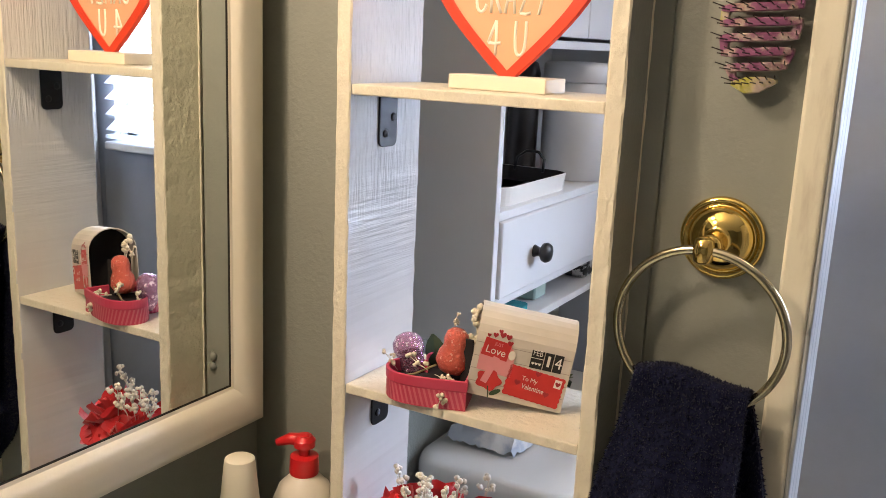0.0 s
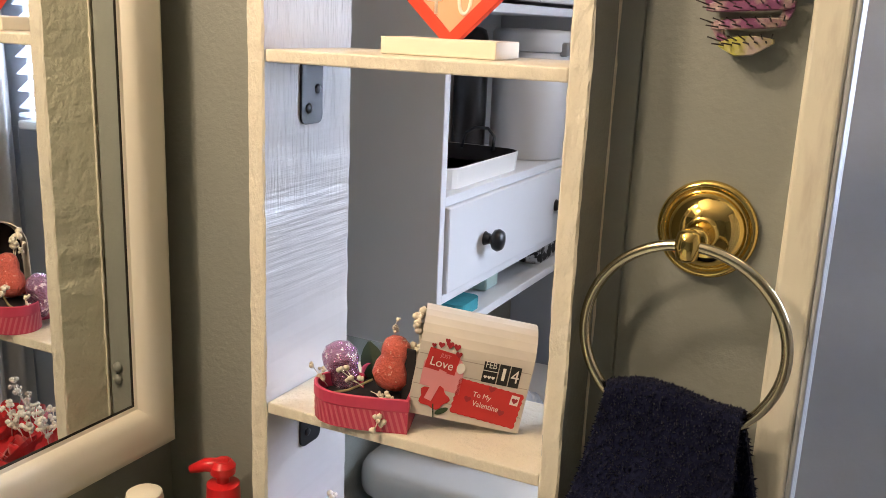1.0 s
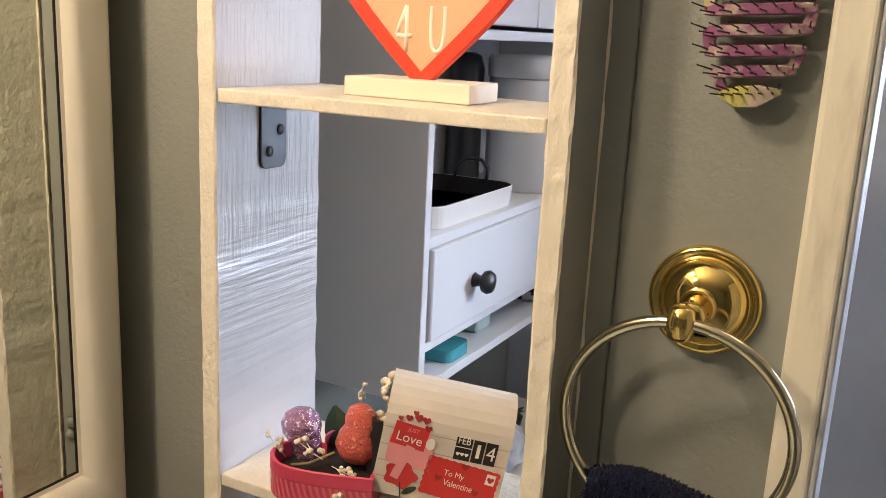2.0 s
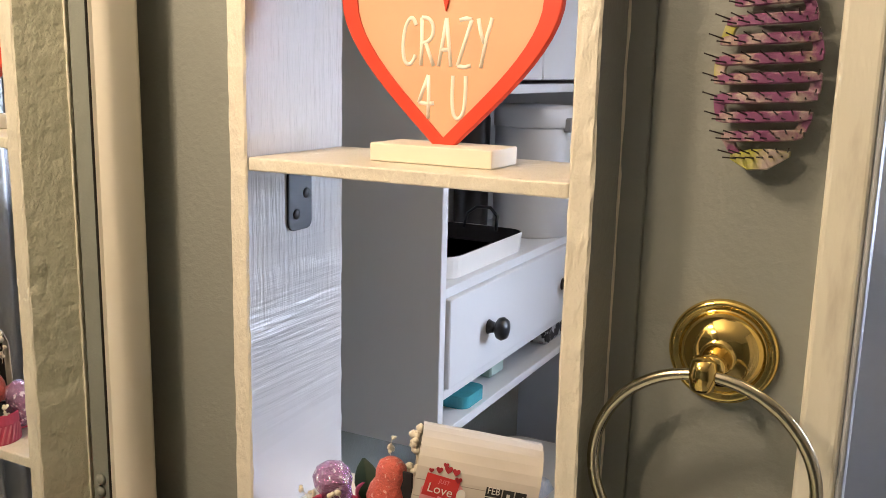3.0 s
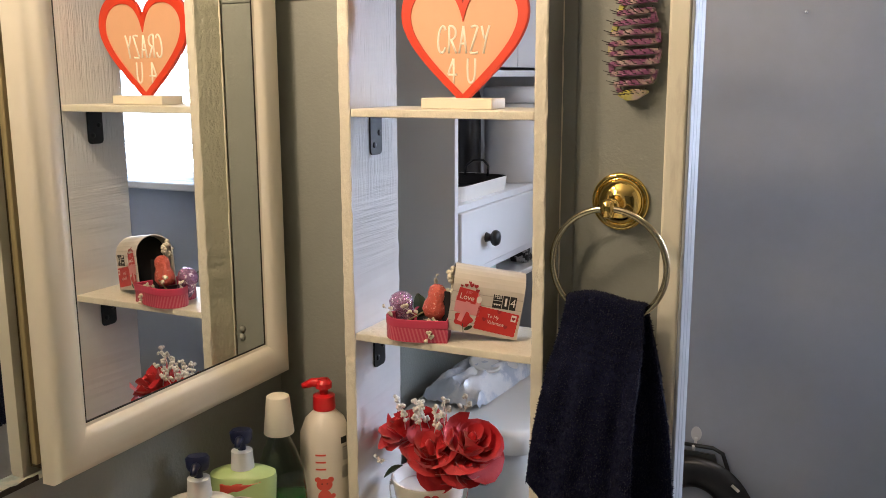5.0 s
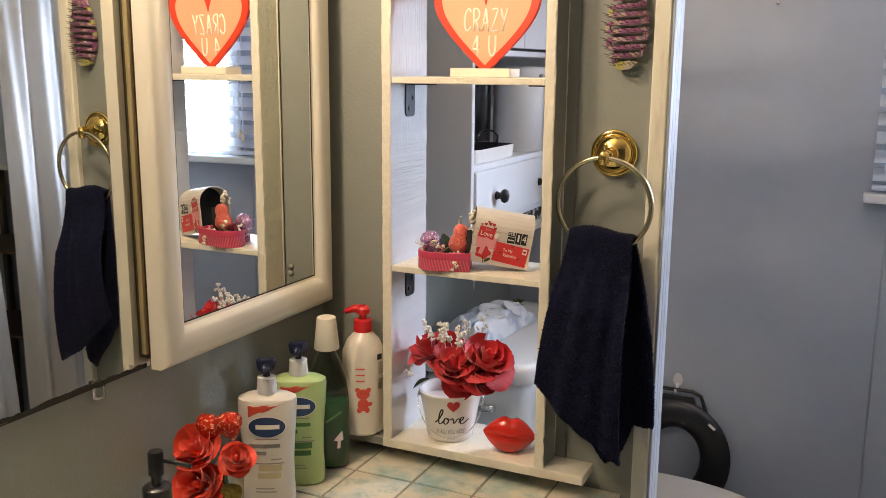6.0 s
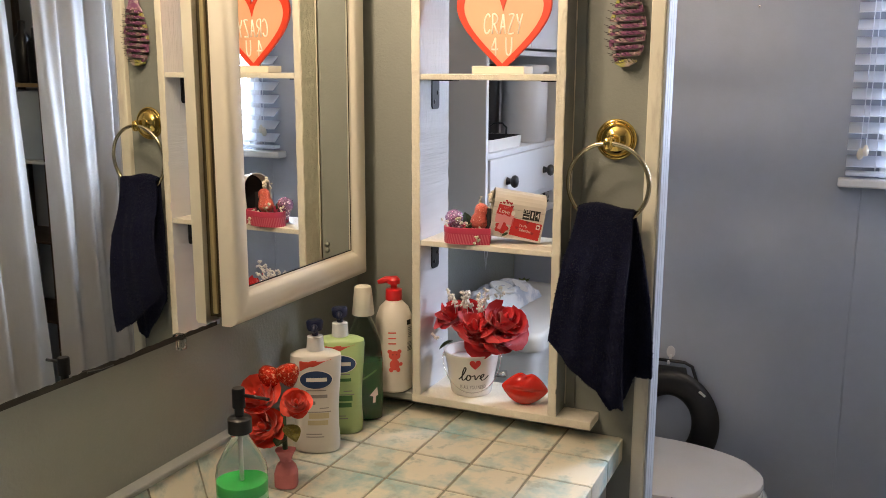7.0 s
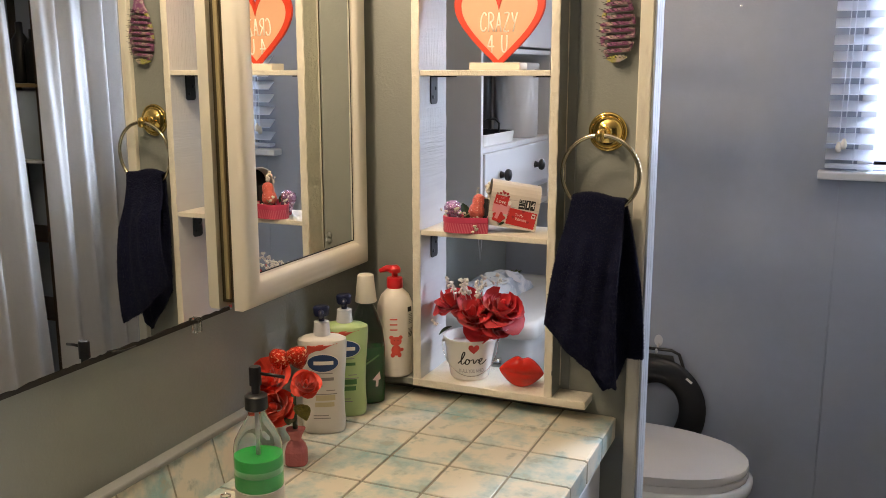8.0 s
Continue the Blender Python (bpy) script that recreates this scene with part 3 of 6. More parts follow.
# ---- curtains across the bath ----
M_CURTAIN = mat("grey_white_curtain_cloth", (0.70, 0.68, 0.66), 0.85, vary=0.05, grain=60, bump=0.2, bump_scale=300, stretch=(1, 1, 0.3))


def curtain(top, foot, seed, waves):
    """A hanging cloth from y range top to y range foot, in soft folds that open downwards."""
    rng = random.Random(seed)
    ph, bm, n = rng.uniform(0, 6), bmesh.new(), 180
    zs = [FLOOR + 0.04 + 2.34 * k / 24 for k in range(25)]
    grid = []
    for i in range(n + 1):
        t = i / n
        col = []
        for z in zs:
            h = (z - FLOOR) / 2.4
            amp = 0.030 + 0.014 * math.sin(3 * h + ph + 4 * t)
            x = CURTAIN_X + amp * math.sin(2 * math.pi * waves * t + ph + 0.7 * math.sin(2.2 * h + 7 * t)) + 0.012 * math.sin(2 * math.pi * waves * 1.6 * t + 2 * ph + h) + 0.004 * noise.noise(Vector((9 * t, 3 * h, seed)))
            lo = foot[0] + (foot[1] - foot[0]) * t
            y = lo + (top[0] + (top[1] - top[0]) * t - lo) * h
            col.append(bm.verts.new((x, y, z)))
        grid.append(col)
    for a, b in zip(grid, grid[1:]):
        for k in range(len(zs) - 1):
            bm.faces.new((a[k], b[k], b[k + 1], a[k + 1]))
    bmesh.ops.solidify(bm, geom=bm.faces[:], thickness=0.0015)
    return bm


for top, foot, seed, waves in (((1.470, 1.935), (1.535, 1.955), 3, 4), ((0.10, 1.375), (0.05, 1.475), 8, 9)):
    part("curtain", curtain(top, foot, seed, waves), M_CURTAIN, None, "pale grey fabric curtain hanging in folds", True, category="curtain", group="curtains across the bath")
part("curtain_rod", tube([(CURTAIN_X, 0.0, 2.30), (CURTAIN_X, BACK_Y - 0.001, 2.30)], 0.012, 12), M_CHROME, None, "slim chrome curtain rod under the ceiling", True, category="rod")


# ---- shelf beside the bath, seen through the gap of the curtains ----
bath_shelf = thing("bath_shelf", (1.30, 1.85, FLOOR), "dark wooden shelf rack standing behind the curtain", "shelf")
M_RACK = mat("dark_brown_wood", (0.060, 0.036, 0.020), 0.5, vary=0.25, grain=20, stretch=(0.2, 1, 1))
for x in (1.10, 1.50):
    for y in (1.70, 1.955):
        part("post", box(x - 0.012, x + 0.012, y - 0.012, y + 0.012, FLOOR, 1.95, 0.002), M_RACK, bath_shelf)
for z in (0.55, 0.88, 1.92):
    part("board", box(1.085, 1.515, 1.688, 1.968, z - 0.009, z, 0.002), M_RACK, bath_shelf)
part("board", box(1.085, 1.515, 1.688, 1.968, 1.493, 1.508, 0.002), mat("tan_wood_edge", (0.40, 0.27, 0.13), 0.5, vary=0.15, grain=20), bath_shelf, "tan wooden board")
part("board", box(1.085, 1.515, 1.688, 1.968, 1.192, 1.206, 0.002), M_WHITE, bath_shelf, "white board")
carton = part("storage_carton", box(1.13, 1.38, 1.715, 1.90, 1.2065, 1.478, 0.004, seg=2), mat("pale_blue_card", (0.50, 0.57, 0.66), 0.5, vary=0.05), None, "pale blue carton standing on the bath shelf", category="carton")
for x, y, h in ((1.16, 1.74, 0.21), (1.25, 1.76, 0.24), (1.34, 1.73, 0.19)):
    part("toiletry_bottle", lathe([(0.028, 0), (0.032, 0.004), (0.032, h * 0.72), (0.014, h * 0.84), (0.014, h), (0.010, h + 0.003)], (x, y, 1.5085), 20), M_BLACKPL, None, "dark toiletry bottle on the bath shelf", category="bottle", group="bottles on the bath shelf")

# ---- things on the shelves ----
sign = thing("heart_sign", (-0.409, 0.893, 1.5588), "red-framed peach wooden heart sign on a block base", "sign")
HZ = 1.686
part("base", box(-0.468, -0.352, 0.864, 0.918, 1.5588, 1.5745, 0.0012, seg=2), M_RAW, sign, "pale wooden block")
part("backboard", prism(heart(0.0895, 0.052, 0.002, -0.108), 0.0045, at_face(-0.4095, 0.8945, HZ)), M_PEACH, sign, "peach painted heart panel")
outer, inner = heart(0.104, 0.067, 0.027, -0.1215), heart(0.0875, 0.050, 0.0, -0.106)
bm = bmesh.new()
n = len(outer)
loops = [[bm.verts.new((u, v, w)) for u, v in shape] for shape, w in ((outer, 0), (outer, 0.0062), ([(u * 0.988, v * 0.988) for u, v in outer], 0.0075), (inner, 0.0075), (inner, 0))]
for a, b in zip(loops, loops[1:] + loops[:1]):
    for k in range(n):
        bm.faces.new((a[k], a[(k + 1) % n], b[(k + 1) % n], b[k]))
bmesh.ops.transform(bm, matrix=at_face(-0.4095, 0.8955, HZ), verts=bm.verts)
part("heart_frame", bm, M_HEARTRED, sign, "red painted heart frame", smooth=True)
GLYPHS = {
    "C": [[(0.95, 0.84), (0.78, 0.98), (0.5, 1.0), (0.15, 0.8), (0.0, 0.45), (0.1, 0.12), (0.4, 0.0), (0.75, 0.05), (0.97, 0.22)]],
    "R": [[(0.05, 0.0), (0.08, 0.5), (0.02, 1.0)], [(0.02, 1.0), (0.5, 1.0), (0.88, 0.86), (0.86, 0.62), (0.5, 0.5), (0.1, 0.47)], [(0.34, 0.49), (0.6, 0.28), (0.98, 0.0)]],
    "A": [[(0.0, 0.0), (0.25, 0.55), (0.46, 1.0)], [(0.46, 1.0), (0.68, 0.5), (0.88, 0.0)], [(0.16, 0.34), (0.74, 0.36)]],
    "Z": [[(0.05, 0.96), (0.5, 1.0), (0.9, 0.98)], [(0.9, 0.98), (0.45, 0.5), (0.0, 0.02)], [(0.0, 0.02), (0.5, 0.0), (0.95, 0.04)]],
    "Y": [[(0.0, 1.0), (0.2, 0.72), (0.46, 0.5)], [(0.95, 1.02), (0.62, 0.62), (0.3, 0.0)]],
    "4": [[(0.62, 0.0), (0.64, 0.5), (0.6, 1.0)], [(0.6, 1.0), (0.28, 0.68), (0.0, 0.36)], [(0.0, 0.36), (0.5, 0.34), (1.0, 0.36)]],
    "U": [[(0.04, 1.0), (0.0, 0.5), (0.1, 0.1), (0.42, 0.0), (0.76, 0.14), (0.86, 0.55), (0.84, 1.0)]],
}


def painted_word(word, wide, high, gap, m):
    """Hand-drawn capitals, each stroke a thin round bead of paint."""
    bm, u = bmesh.new(), -(len(word) * wide + (len(word) - 1) * gap) / 2
    for ch in word:
        for stroke in GLYPHS.get(ch, []):
            pts = stroke
            for _ in range(2 if len(stroke) > 3 else 0):
                pts = [pts[0]] + [((1 - f) * p[0] + f * q[0], (1 - f) * p[1] + f * q[1]) for p, q in zip(pts, pts[1:]) for f in (0.25, 0.75)] + [pts[-1]]
            tube([m @ Vector((u + x * wide, (y - 0.5) * high, 0)) for x, y in pts], 0.0021, 8, bm=bm)
        u += wide + gap
    return bm


part("lettering", painted_word("CRAZY", 0.0132, 0.040, 0.0046, at_face(-0.409, 0.8909, HZ - 0.0255) @ Matrix.Rotation(radians(-1), 4, "Z")), M_WORD, sign, "cream hand-drawn capitals")
part("lettering", painted_word("4 U", 0.0150, 0.037, 0.0010, at_face(-0.411, 0.8909, HZ - 0.0715)), M_WORD, sign, "cream hand-drawn capitals")


# ---- flat shapes laid on bodies ----
def flat_rect(u0, u1, v0, v1, n=6):
    bm = bmesh.new()
    lo = [bm.verts.new((u0 + (u1 - u0) * k / n, v0, 0)) for k in range(n + 1)]
    hi = [bm.verts.new((u0 + (u1 - u0) * k / n, v1, 0)) for k in range(n + 1)]
    for k in range(n):
        bm.faces.new((lo[k], lo[k + 1], hi[k + 1], hi[k]))
    return bm


def flat_star(outline, u=0.0, v=0.0, rings=3):
    bm = bmesh.new()
    mid = bm.verts.new((u, v, 0))
    loops = [[bm.verts.new((u + a * k / rings, v + b * k / rings, 0)) for a, b in outline] for k in range(1, rings + 1)]
    n = len(outline)
    for k in range(n):
        bm.faces.new((mid, loops[0][k], loops[0][(k + 1) % n]))
        for p, q in zip(loops, loops[1:]):
            bm.faces.new((p[k], q[k], q[(k + 1) % n], p[(k + 1) % n]))
    return bm


def oval(a, b, n=24):
    return [(a * math.cos(2 * math.pi * k / n), b * math.sin(2 * math.pi * k / n)) for k in range(n)]


def flat_text(text, size, width=None, u=0.0, v=0.0, slant=0.0):
    cu = bpy.data.curves.new("words", "FONT")
    cu.body, cu.size, cu.align_x, cu.align_y, cu.resolution_u = text, size, "CENTER", "CENTER", 3
    tmp = new("words", cu)
    me = bpy.data.meshes.new_from_object(tmp.evaluated_get(bpy.context.evaluated_depsgraph_get()))
    bpy.data.objects.remove(tmp)
    bm = bmesh.new()
    bm.from_mesh(me)
    bpy.data.meshes.remove(me)
    lo, hi = min(x.co.x for x in bm.verts), max(x.co.x for x in bm.verts)
    f = width / (hi - lo) if width else 1
    for x in bm.verts:
        x.co.x = (x.co.x - (lo + hi) / 2) * f + u + slant * x.co.y
        x.co.y += v
        x.co.z = 0
    return bm


def rotated(bm, degrees, u=0.0, v=0.0):
    c, s = math.cos(radians(degrees)), math.sin(radians(degrees))
    for x in bm.verts:
        a, b = x.co.x, x.co.y
        x.co.x, x.co.y = a * c - b * s + u, a * s + b * c + v
    return bm


def vessel(rows, place, turn=0.0, power=2.0, seg=36):
    """A body from rows of (height, half width, half depth)."""
    m = Matrix.Translation(place) @ Matrix.Rotation(radians(turn), 4, "Z")
    bm, loops = bmesh.new(), []
    for z, a, b in rows:
        loop = []
        for k in range(seg):
            t = 2 * math.pi * k / seg
            c, s = math.cos(t), math.sin(t)
            loop.append(bm.verts.new(m @ Vector((a * abs(c) ** (2 / power) * (1 if c >= 0 else -1), b * abs(s) ** (2 / power) * (1 if s >= 0 else -1), z))))
        loops.append(loop)
    for p, q in zip(loops, loops[1:]):
        for k in range(seg):
            bm.faces.new((p[k], p[(k + 1) % seg], q[(k + 1) % seg], q[k]))
    bm.faces.new(loops[0][::-1])
    bm.faces.new(loops[-1])

    def surf(u, v, off):
        r0, r1 = rows[0], rows[-1]
        for p, q in zip(rows, rows[1:]):
            if p[0] <= v <= q[0]:
                r0, r1 = p, q
                break
        f = 0 if r1[0] == r0[0] else (v - r0[0]) / (r1[0] - r0[0])
        a, b = r0[1] + (r1[1] - r0[1]) * f + off, r0[2] + (r1[2] - r0[2]) * f + off
        return m @ Vector((u, -b * max(0.0, 1 - abs(u / a) ** power) ** (1 / power), v))
    return bm, surf


def decal(name, bm, surf, material, parent, label="", off=0.0006):
    for v in bm.verts:
        v.co = surf(v.co.x, v.co.y, off)
    return part(name, bm, material, parent, label)


# ---- towel ring and towel ----
ring_thing = thing("towel_ring", (-0.158, PART_Y, 1.345), "polished brass towel ring on the grey-green wall", "towel ring")
TO_ROOM = Matrix.Rotation(radians(90), 4, "X")
part("rosette", lathe([(0.0405, 0), (0.0413, 0.002), (0.0406, 0.0048), (0.0385, 0.0066), (0.0360, 0.0066), (0.0340, 0.0052), (0.0328, 0.0052), (0.0318, 0.0075), (0.0298, 0.0112), (0.0265, 0.0150), (0.0225, 0.0180), (0.0180, 0.0202), (0.0140, 0.0214), (0.0118, 0.0222), (0.0108, 0.0250), (0.0095, 0.0285), (0.0090, 0.044), (0.0100, 0.048), (0.0105, 0.051), (0.008, 0.054)], (-0.161, PART_Y - 0.0005, 1.4315), 64, TO_ROOM), M_BRASS, ring_thing, "domed brass wall rosette with a rolled rim")
part("post", lathe([(0.004, -0.013), (0.0085, -0.0105), (0.0105, 0), (0.0085, 0.0105), (0.004, 0.013)], (-0.165, PART_Y - 0.056, 1.4275), 20), M_BRASS, ring_thing)
RC, RR = (-0.163, PART_Y - 0.056, 1.3468), 0.0810
part("ring", tube([(RC[0] + RR * math.sin(2 * math.pi * k / 64), RC[1] + 0.010 * (1 - math.cos(2 * math.pi * k / 64)) * 0.5, RC[2] + RR * math.cos(2 * math.pi * k / 64)) for k in range(64)], 0.0045, 14, True), M_NICKEL, ring_thing, "slim aged-brass ring")


def towel_sheet():
    bm, nu, ns = bmesh.new(), 30, 70
    back = [(0.0, -0.212, 0.985), (0.40, -0.146, 0.876), (0.55, -0.124, 0.886), (0.72, -0.098, 0.955), (1.0, -0.060, 0.957)]

    def foot(u):
        for p, q in zip(back, back[1:]):
            if u <= q[0]:
                f = (u - p[0]) / (q[0] - p[0])
                return p[1] + (q[1] - p[1]) * f, p[2] + (q[2] - p[2]) * f
        return back[-1][1:]

    grid = []
    for i in range(nu + 1):
        u, col = i / nu, []
        top_x, top_z = -0.219 + 0.110 * u, 1.292 + 0.006 * math.sin(5 * u) + 0.004 * u
        for j in range(ns + 1):
            s = 2 * j / ns - 1
            front = s < 0
            d = max(0.0, (abs(s) - 0.08) / 0.92)
            if front:
                fx = -0.262 + 0.158 * u
                fz = 1.028 - 0.125 * u - 0.012 * math.sin(math.pi * u)
                bulge = math.sin(math.pi * min(1, d * 1.1)) * 0.012
            else:
                fx, fz = foot(u)
                bulge = 0
            ease = d ** (1.15 if front else 0.85)
            x = top_x + (fx - top_x) * ease - (bulge * (1 - u) * 0.25 if front else -0.008 * u * math.sin(math.pi * d))
            z = top_z + (fz - top_z) * d
            if abs(s) < 0.08:
                a = s / 0.08 * math.pi / 2
                y = 0.834 + 0.0125 * math.sin(a)
                z = top_z + 0.010 * math.cos(a)
            else:
                y = 0.8215 if front else 0.8465
                fold = 0.005 * math.sin(9 * u + 1.5 * d) + 0.003 * math.sin(23 * u + 4 * d)
                y += (fold - (0.052 * math.sin(math.pi * min(1, 0.72 * d)) if front else -0.004 * d)) * min(1, 3 * d)
            y += 0.0016 * noise.noise(Vector((60 * x, 60 * z, s * 5)))
            col.append(bm.verts.new((x, min(y, 0.868), z)))
        grid.append(col)
    for a, b in zip(grid, grid[1:]):
        for k in range(ns):
            bm.faces.new((a[k], b[k], b[k + 1], a[k + 1]))
    bmesh.ops.recalc_face_normals(bm, faces=bm.faces)
    bmesh.ops.solidify(bm, geom=bm.faces[:], thickness=0.006)
    bm.normal_update()
    # terry nap: small leaning tufts over the whole cloth
    rng, cloth = random.Random(5), bm.faces[:]
    for f in cloth:
        if len(f.verts) != 4:
            continue
        a, b, c, d = [v.co.copy() for v in f.verts]
        area = ((b - a).cross(d - a)).length
        nrm = f.normal.copy()
        for _ in range(min(9, int(area / 0.0000045) + (1 if rng.random() < 0.5 else 0))):
            u, v = rng.random(), rng.random()
            p = (a * (1 - u) + b * u) * (1 - v) + (d * (1 - u) + c * u) * v
            lean = Vector((rng.uniform(-1, 1), rng.uniform(-1, 1), rng.uniform(-1.4, 0.5)))
            tip = p + (nrm + lean * 0.55) * rng.uniform(0.0014, 0.0030)
            side = nrm.orthogonal().normalized() * 0.0011
            across = nrm.cross(side)
            base = [bm.verts.new(p + w) for w in (side, across * 0.9 - side * 0.5, -across * 0.9 - side * 0.5)]
            top = bm.verts.new(tip)
            for i in range(3):
                bm.faces.new((base[i], base[(i + 1) % 3], top))
    return bm


part("hand_towel", towel_sheet(), M_TOWEL, None, "navy blue terry hand towel draped through the ring", True, category="towel")

# ---- vented hair brush ----
M_BRUSH = mat("mottled_pink_yellow_plastic", (0.50, 0.42, 0.36), 0.3, vary=0.1, grain=30, stain=(0.23, 0.08, 0.17), stain_scale=60, stain_low=0.36, stain_high=0.52, stain2=(0.44, 0.41, 0.10))
M_BRUSHY = mat("yellow_plastic", (0.42, 0.40, 0.08), 0.3, vary=0.15, grain=30, stain=(0.5, 0.4, 0.38), stain_scale=30, stain_low=0.5, stain_high=0.65)
M_PIN = mat("dark_bristle", (0.02, 0.012, 0.016), 0.4, vary=0.1)
brush = thing("hair_brush", (-0.146, PART_Y, 1.57), "vented hair brush in mottled pink and yellow hanging on the wall", "hair brush")
BX, BZ, BY = -0.1455, 1.643, 0.868


def brush_half(z):
    t = (z - BZ) / (0.066 if z > BZ else 0.068)
    return 0.0358 * math.sqrt(max(0.0, 1 - abs(t) ** 2.2)) if z < BZ + 0.01 else 0.0358 * max(0.30, 1 - 0.55 * max(0, t - 0.12) ** 1.3)


def brush_bar(z, low, high, h):
    """A bowed cross bar of the brush with softened edges."""
    bm, n, rows = bmesh.new(), 12, []
    for i in range(n + 1):
        u = -1 + 2 * i / n
        round_off = 1 - (0.75 if low > 0.006 else 0.35) * max(0.0, abs(u) - (0.35 if low > 0.006 else 0.8)) / (0.65 if low > 0.006 else 0.2)
        x, y, zz = BX + h * u, BY - 0.006 * (1 - u * u), z + 0.002 * u
        rows.append([bm.verts.new((x, y + dy, zz + dz * round_off)) for dy, dz in ((0, -low), (-0.0018, -low + 0.001), (-0.0018, high - 0.001), (0, high), (0.008, high - 0.0006), (0.008, -low + 0.0006))])
    for p, q in zip(rows, rows[1:]):
        for i in range(6):
            bm.faces.new((p[i], p[(i + 1) % 6], q[(i + 1) % 6], q[i]))
    bm.faces.new(rows[0]), bm.faces.new(rows[-1][::-1])
    return bm


def brush_link(z0, z1, side):
    """The short side wall that joins two neighbouring bars."""
    bm, rows = bmesh.new(), []
    for i in range(5):
        z = z0 + (z1 - z0) * i / 4
        h = brush_half(z)
        pinch = 0.006 * (1 - math.sin(math.pi * i / 4)) * 0.35
        xs = sorted((BX + side * (h + 0.0005), BX + side * (h - 0.0065 - pinch)))
        rows.append([bm.verts.new((x, y, z + 0.002 * side)) for x, y in ((xs[0], BY - 0.0006), (xs[1], BY - 0.0006), (xs[1], BY + 0.0078), (xs[0], BY + 0.0078))])
    for p, q in zip(rows, rows[1:]):
        for i in range(4):
            bm.faces.new((p[i], p[(i + 1) % 4], q[(i + 1) % 4], q[i]))
    bm.faces.new(rows[0][::-1]), bm.faces.new(rows[-1])
    return bm


for k in range(10):
    z = BZ - 0.059 + k * 0.0134
    h = max(brush_half(z), 0.020)
    low, high = (0.0105, 0.0044) if k == 0 else (0.0040, 0.0040)
    bar = part("bar", brush_bar(z, low, high, h), M_BRUSHY if k == 0 else M_BRUSH, brush)
    if k < 9:
        side = -1 if k % 2 == 0 else 1
        part("side_link", brush_link(z + 0.002, z + 0.0114, side), M_BRUSHY if side < 0 and k > 2 else M_BRUSH, brush)
    for i in range(13):
        pins = bmesh.new()
        u = -0.94 + 1.88 * i / 12
        p = Vector((BX + h * u, BY - 0.006 * (1 - u * u) - 0.0015, z + 0.002 * u + 0.0016 * (-1) ** i))
        q = p + Vector((0.005 * u - 0.003, -0.0115, 0.002 + 0.001 * (-1) ** i))
        tube([p, q], 0.0006, 5, bm=pins, radii=[0.0007, 0.00045])
        lathe([(0.0003, -0.0006), (0.0007, 0), (0.0003, 0.0006)], q, 6, bm=pins)
        part("bristle", pins, M_PIN, bar)
part("neck", vessel([(0, 0.0275, 0.005), (0.008, 0.0235, 0.006), (0.018, 0.0175, 0.0065), (0.032, 0.0145, 0.007), (0.06, 0.0135, 0.0075), (0.12, 0.014, 0.008), (0.15, 0.011, 0.007), (0.155, 0.006, 0.004)], (BX + 0.002, BY + 0.002, BZ + 0.060))[0], M_BRUSH, brush, "mottled cream and pink handle", smooth=True)
part("hanging_hook", tube([(BX, PART_Y - 0.0005, BZ + 0.205), (BX, PART_Y - 0.02, BZ + 0.205), (BX, PART_Y - 0.024, BZ + 0.215)], 0.003, 8), M_CHROME, brush)


# ---- mailbox box and heart box on the middle shelf ----
M_PAPER = mat("whitewashed_plank_print", (0.66, 0.60, 0.53), 0.5, vary=0.22, grain=24, stretch=(0.12, 1, 1))
M_BOXRED = mat("raspberry_card", (0.52, 0.045, 0.10), 0.4, vary=0.06, grain=30)
M_STRIPE = mat("pink_stripe", (0.60, 0.13, 0.17), 0.4, vary=0.05)
M_INK = mat("black_ink", (0.012, 0.012, 0.012), 0.5, vary=0.1)
M_PRINTRED = mat("red_print", (0.56, 0.03, 0.03), 0.45, vary=0.05)
M_PRINTDARK = mat("dark_red_print", (0.33, 0.02, 0.03), 0.45, vary=0.05)
M_PRINTPINK = mat("pink_print", (0.75, 0.30, 0.32), 0.45, vary=0.05)
M_PRINTWHITE = mat("white_print", (0.80, 0.76, 0.70), 0.5, vary=0.03)
M_LEAF = mat("dark_green_leaf", (0.03, 0.06, 0.025), 0.5, vary=0.3, grain=40)
M_INSIDE = mat("dark_card_lining", (0.015, 0.012, 0.014), 0.8, vary=0.2)
M_SPRIG = mat("cream_dried_sprig", (0.78, 0.70, 0.56), 0.7, vary=0.12, grain=80)
M_STEM = mat("olive_stem", (0.30, 0.25, 0.12), 0.6, vary=0.2)
# Glitter: the pale stain flecks are its sparkle, painted into the colour.
M_GLITRED = mat("coral_glitter_painted_sparkle", (0.84, 0.16, 0.11), 0.32, vary=0.2, grain=260, bump=1.0, bump_scale=380, coat=0.4, stain=(1.0, 0.55, 0.45), stain_scale=240, stain_low=0.60, stain_high=0.64)
M_GLITVIO = mat("violet_foil_painted_sparkle", (0.52, 0.28, 0.48), 0.18, 0.75, vary=0.3, grain=200, bump=1.0, bump_scale=200, stain=(0.95, 0.82, 0.92), stain_scale=150, stain_low=0.56, stain_high=0.60)
M_GLITFIRE = mat("red_glitter_painted_sparkle", (0.72, 0.035, 0.01), 0.22, 0.5, vary=0.5, grain=240, bump=1.0, bump_scale=220, stain=(1.0, 0.42, 0.25), stain_scale=190, stain_low=0.56, stain_high=0.60)

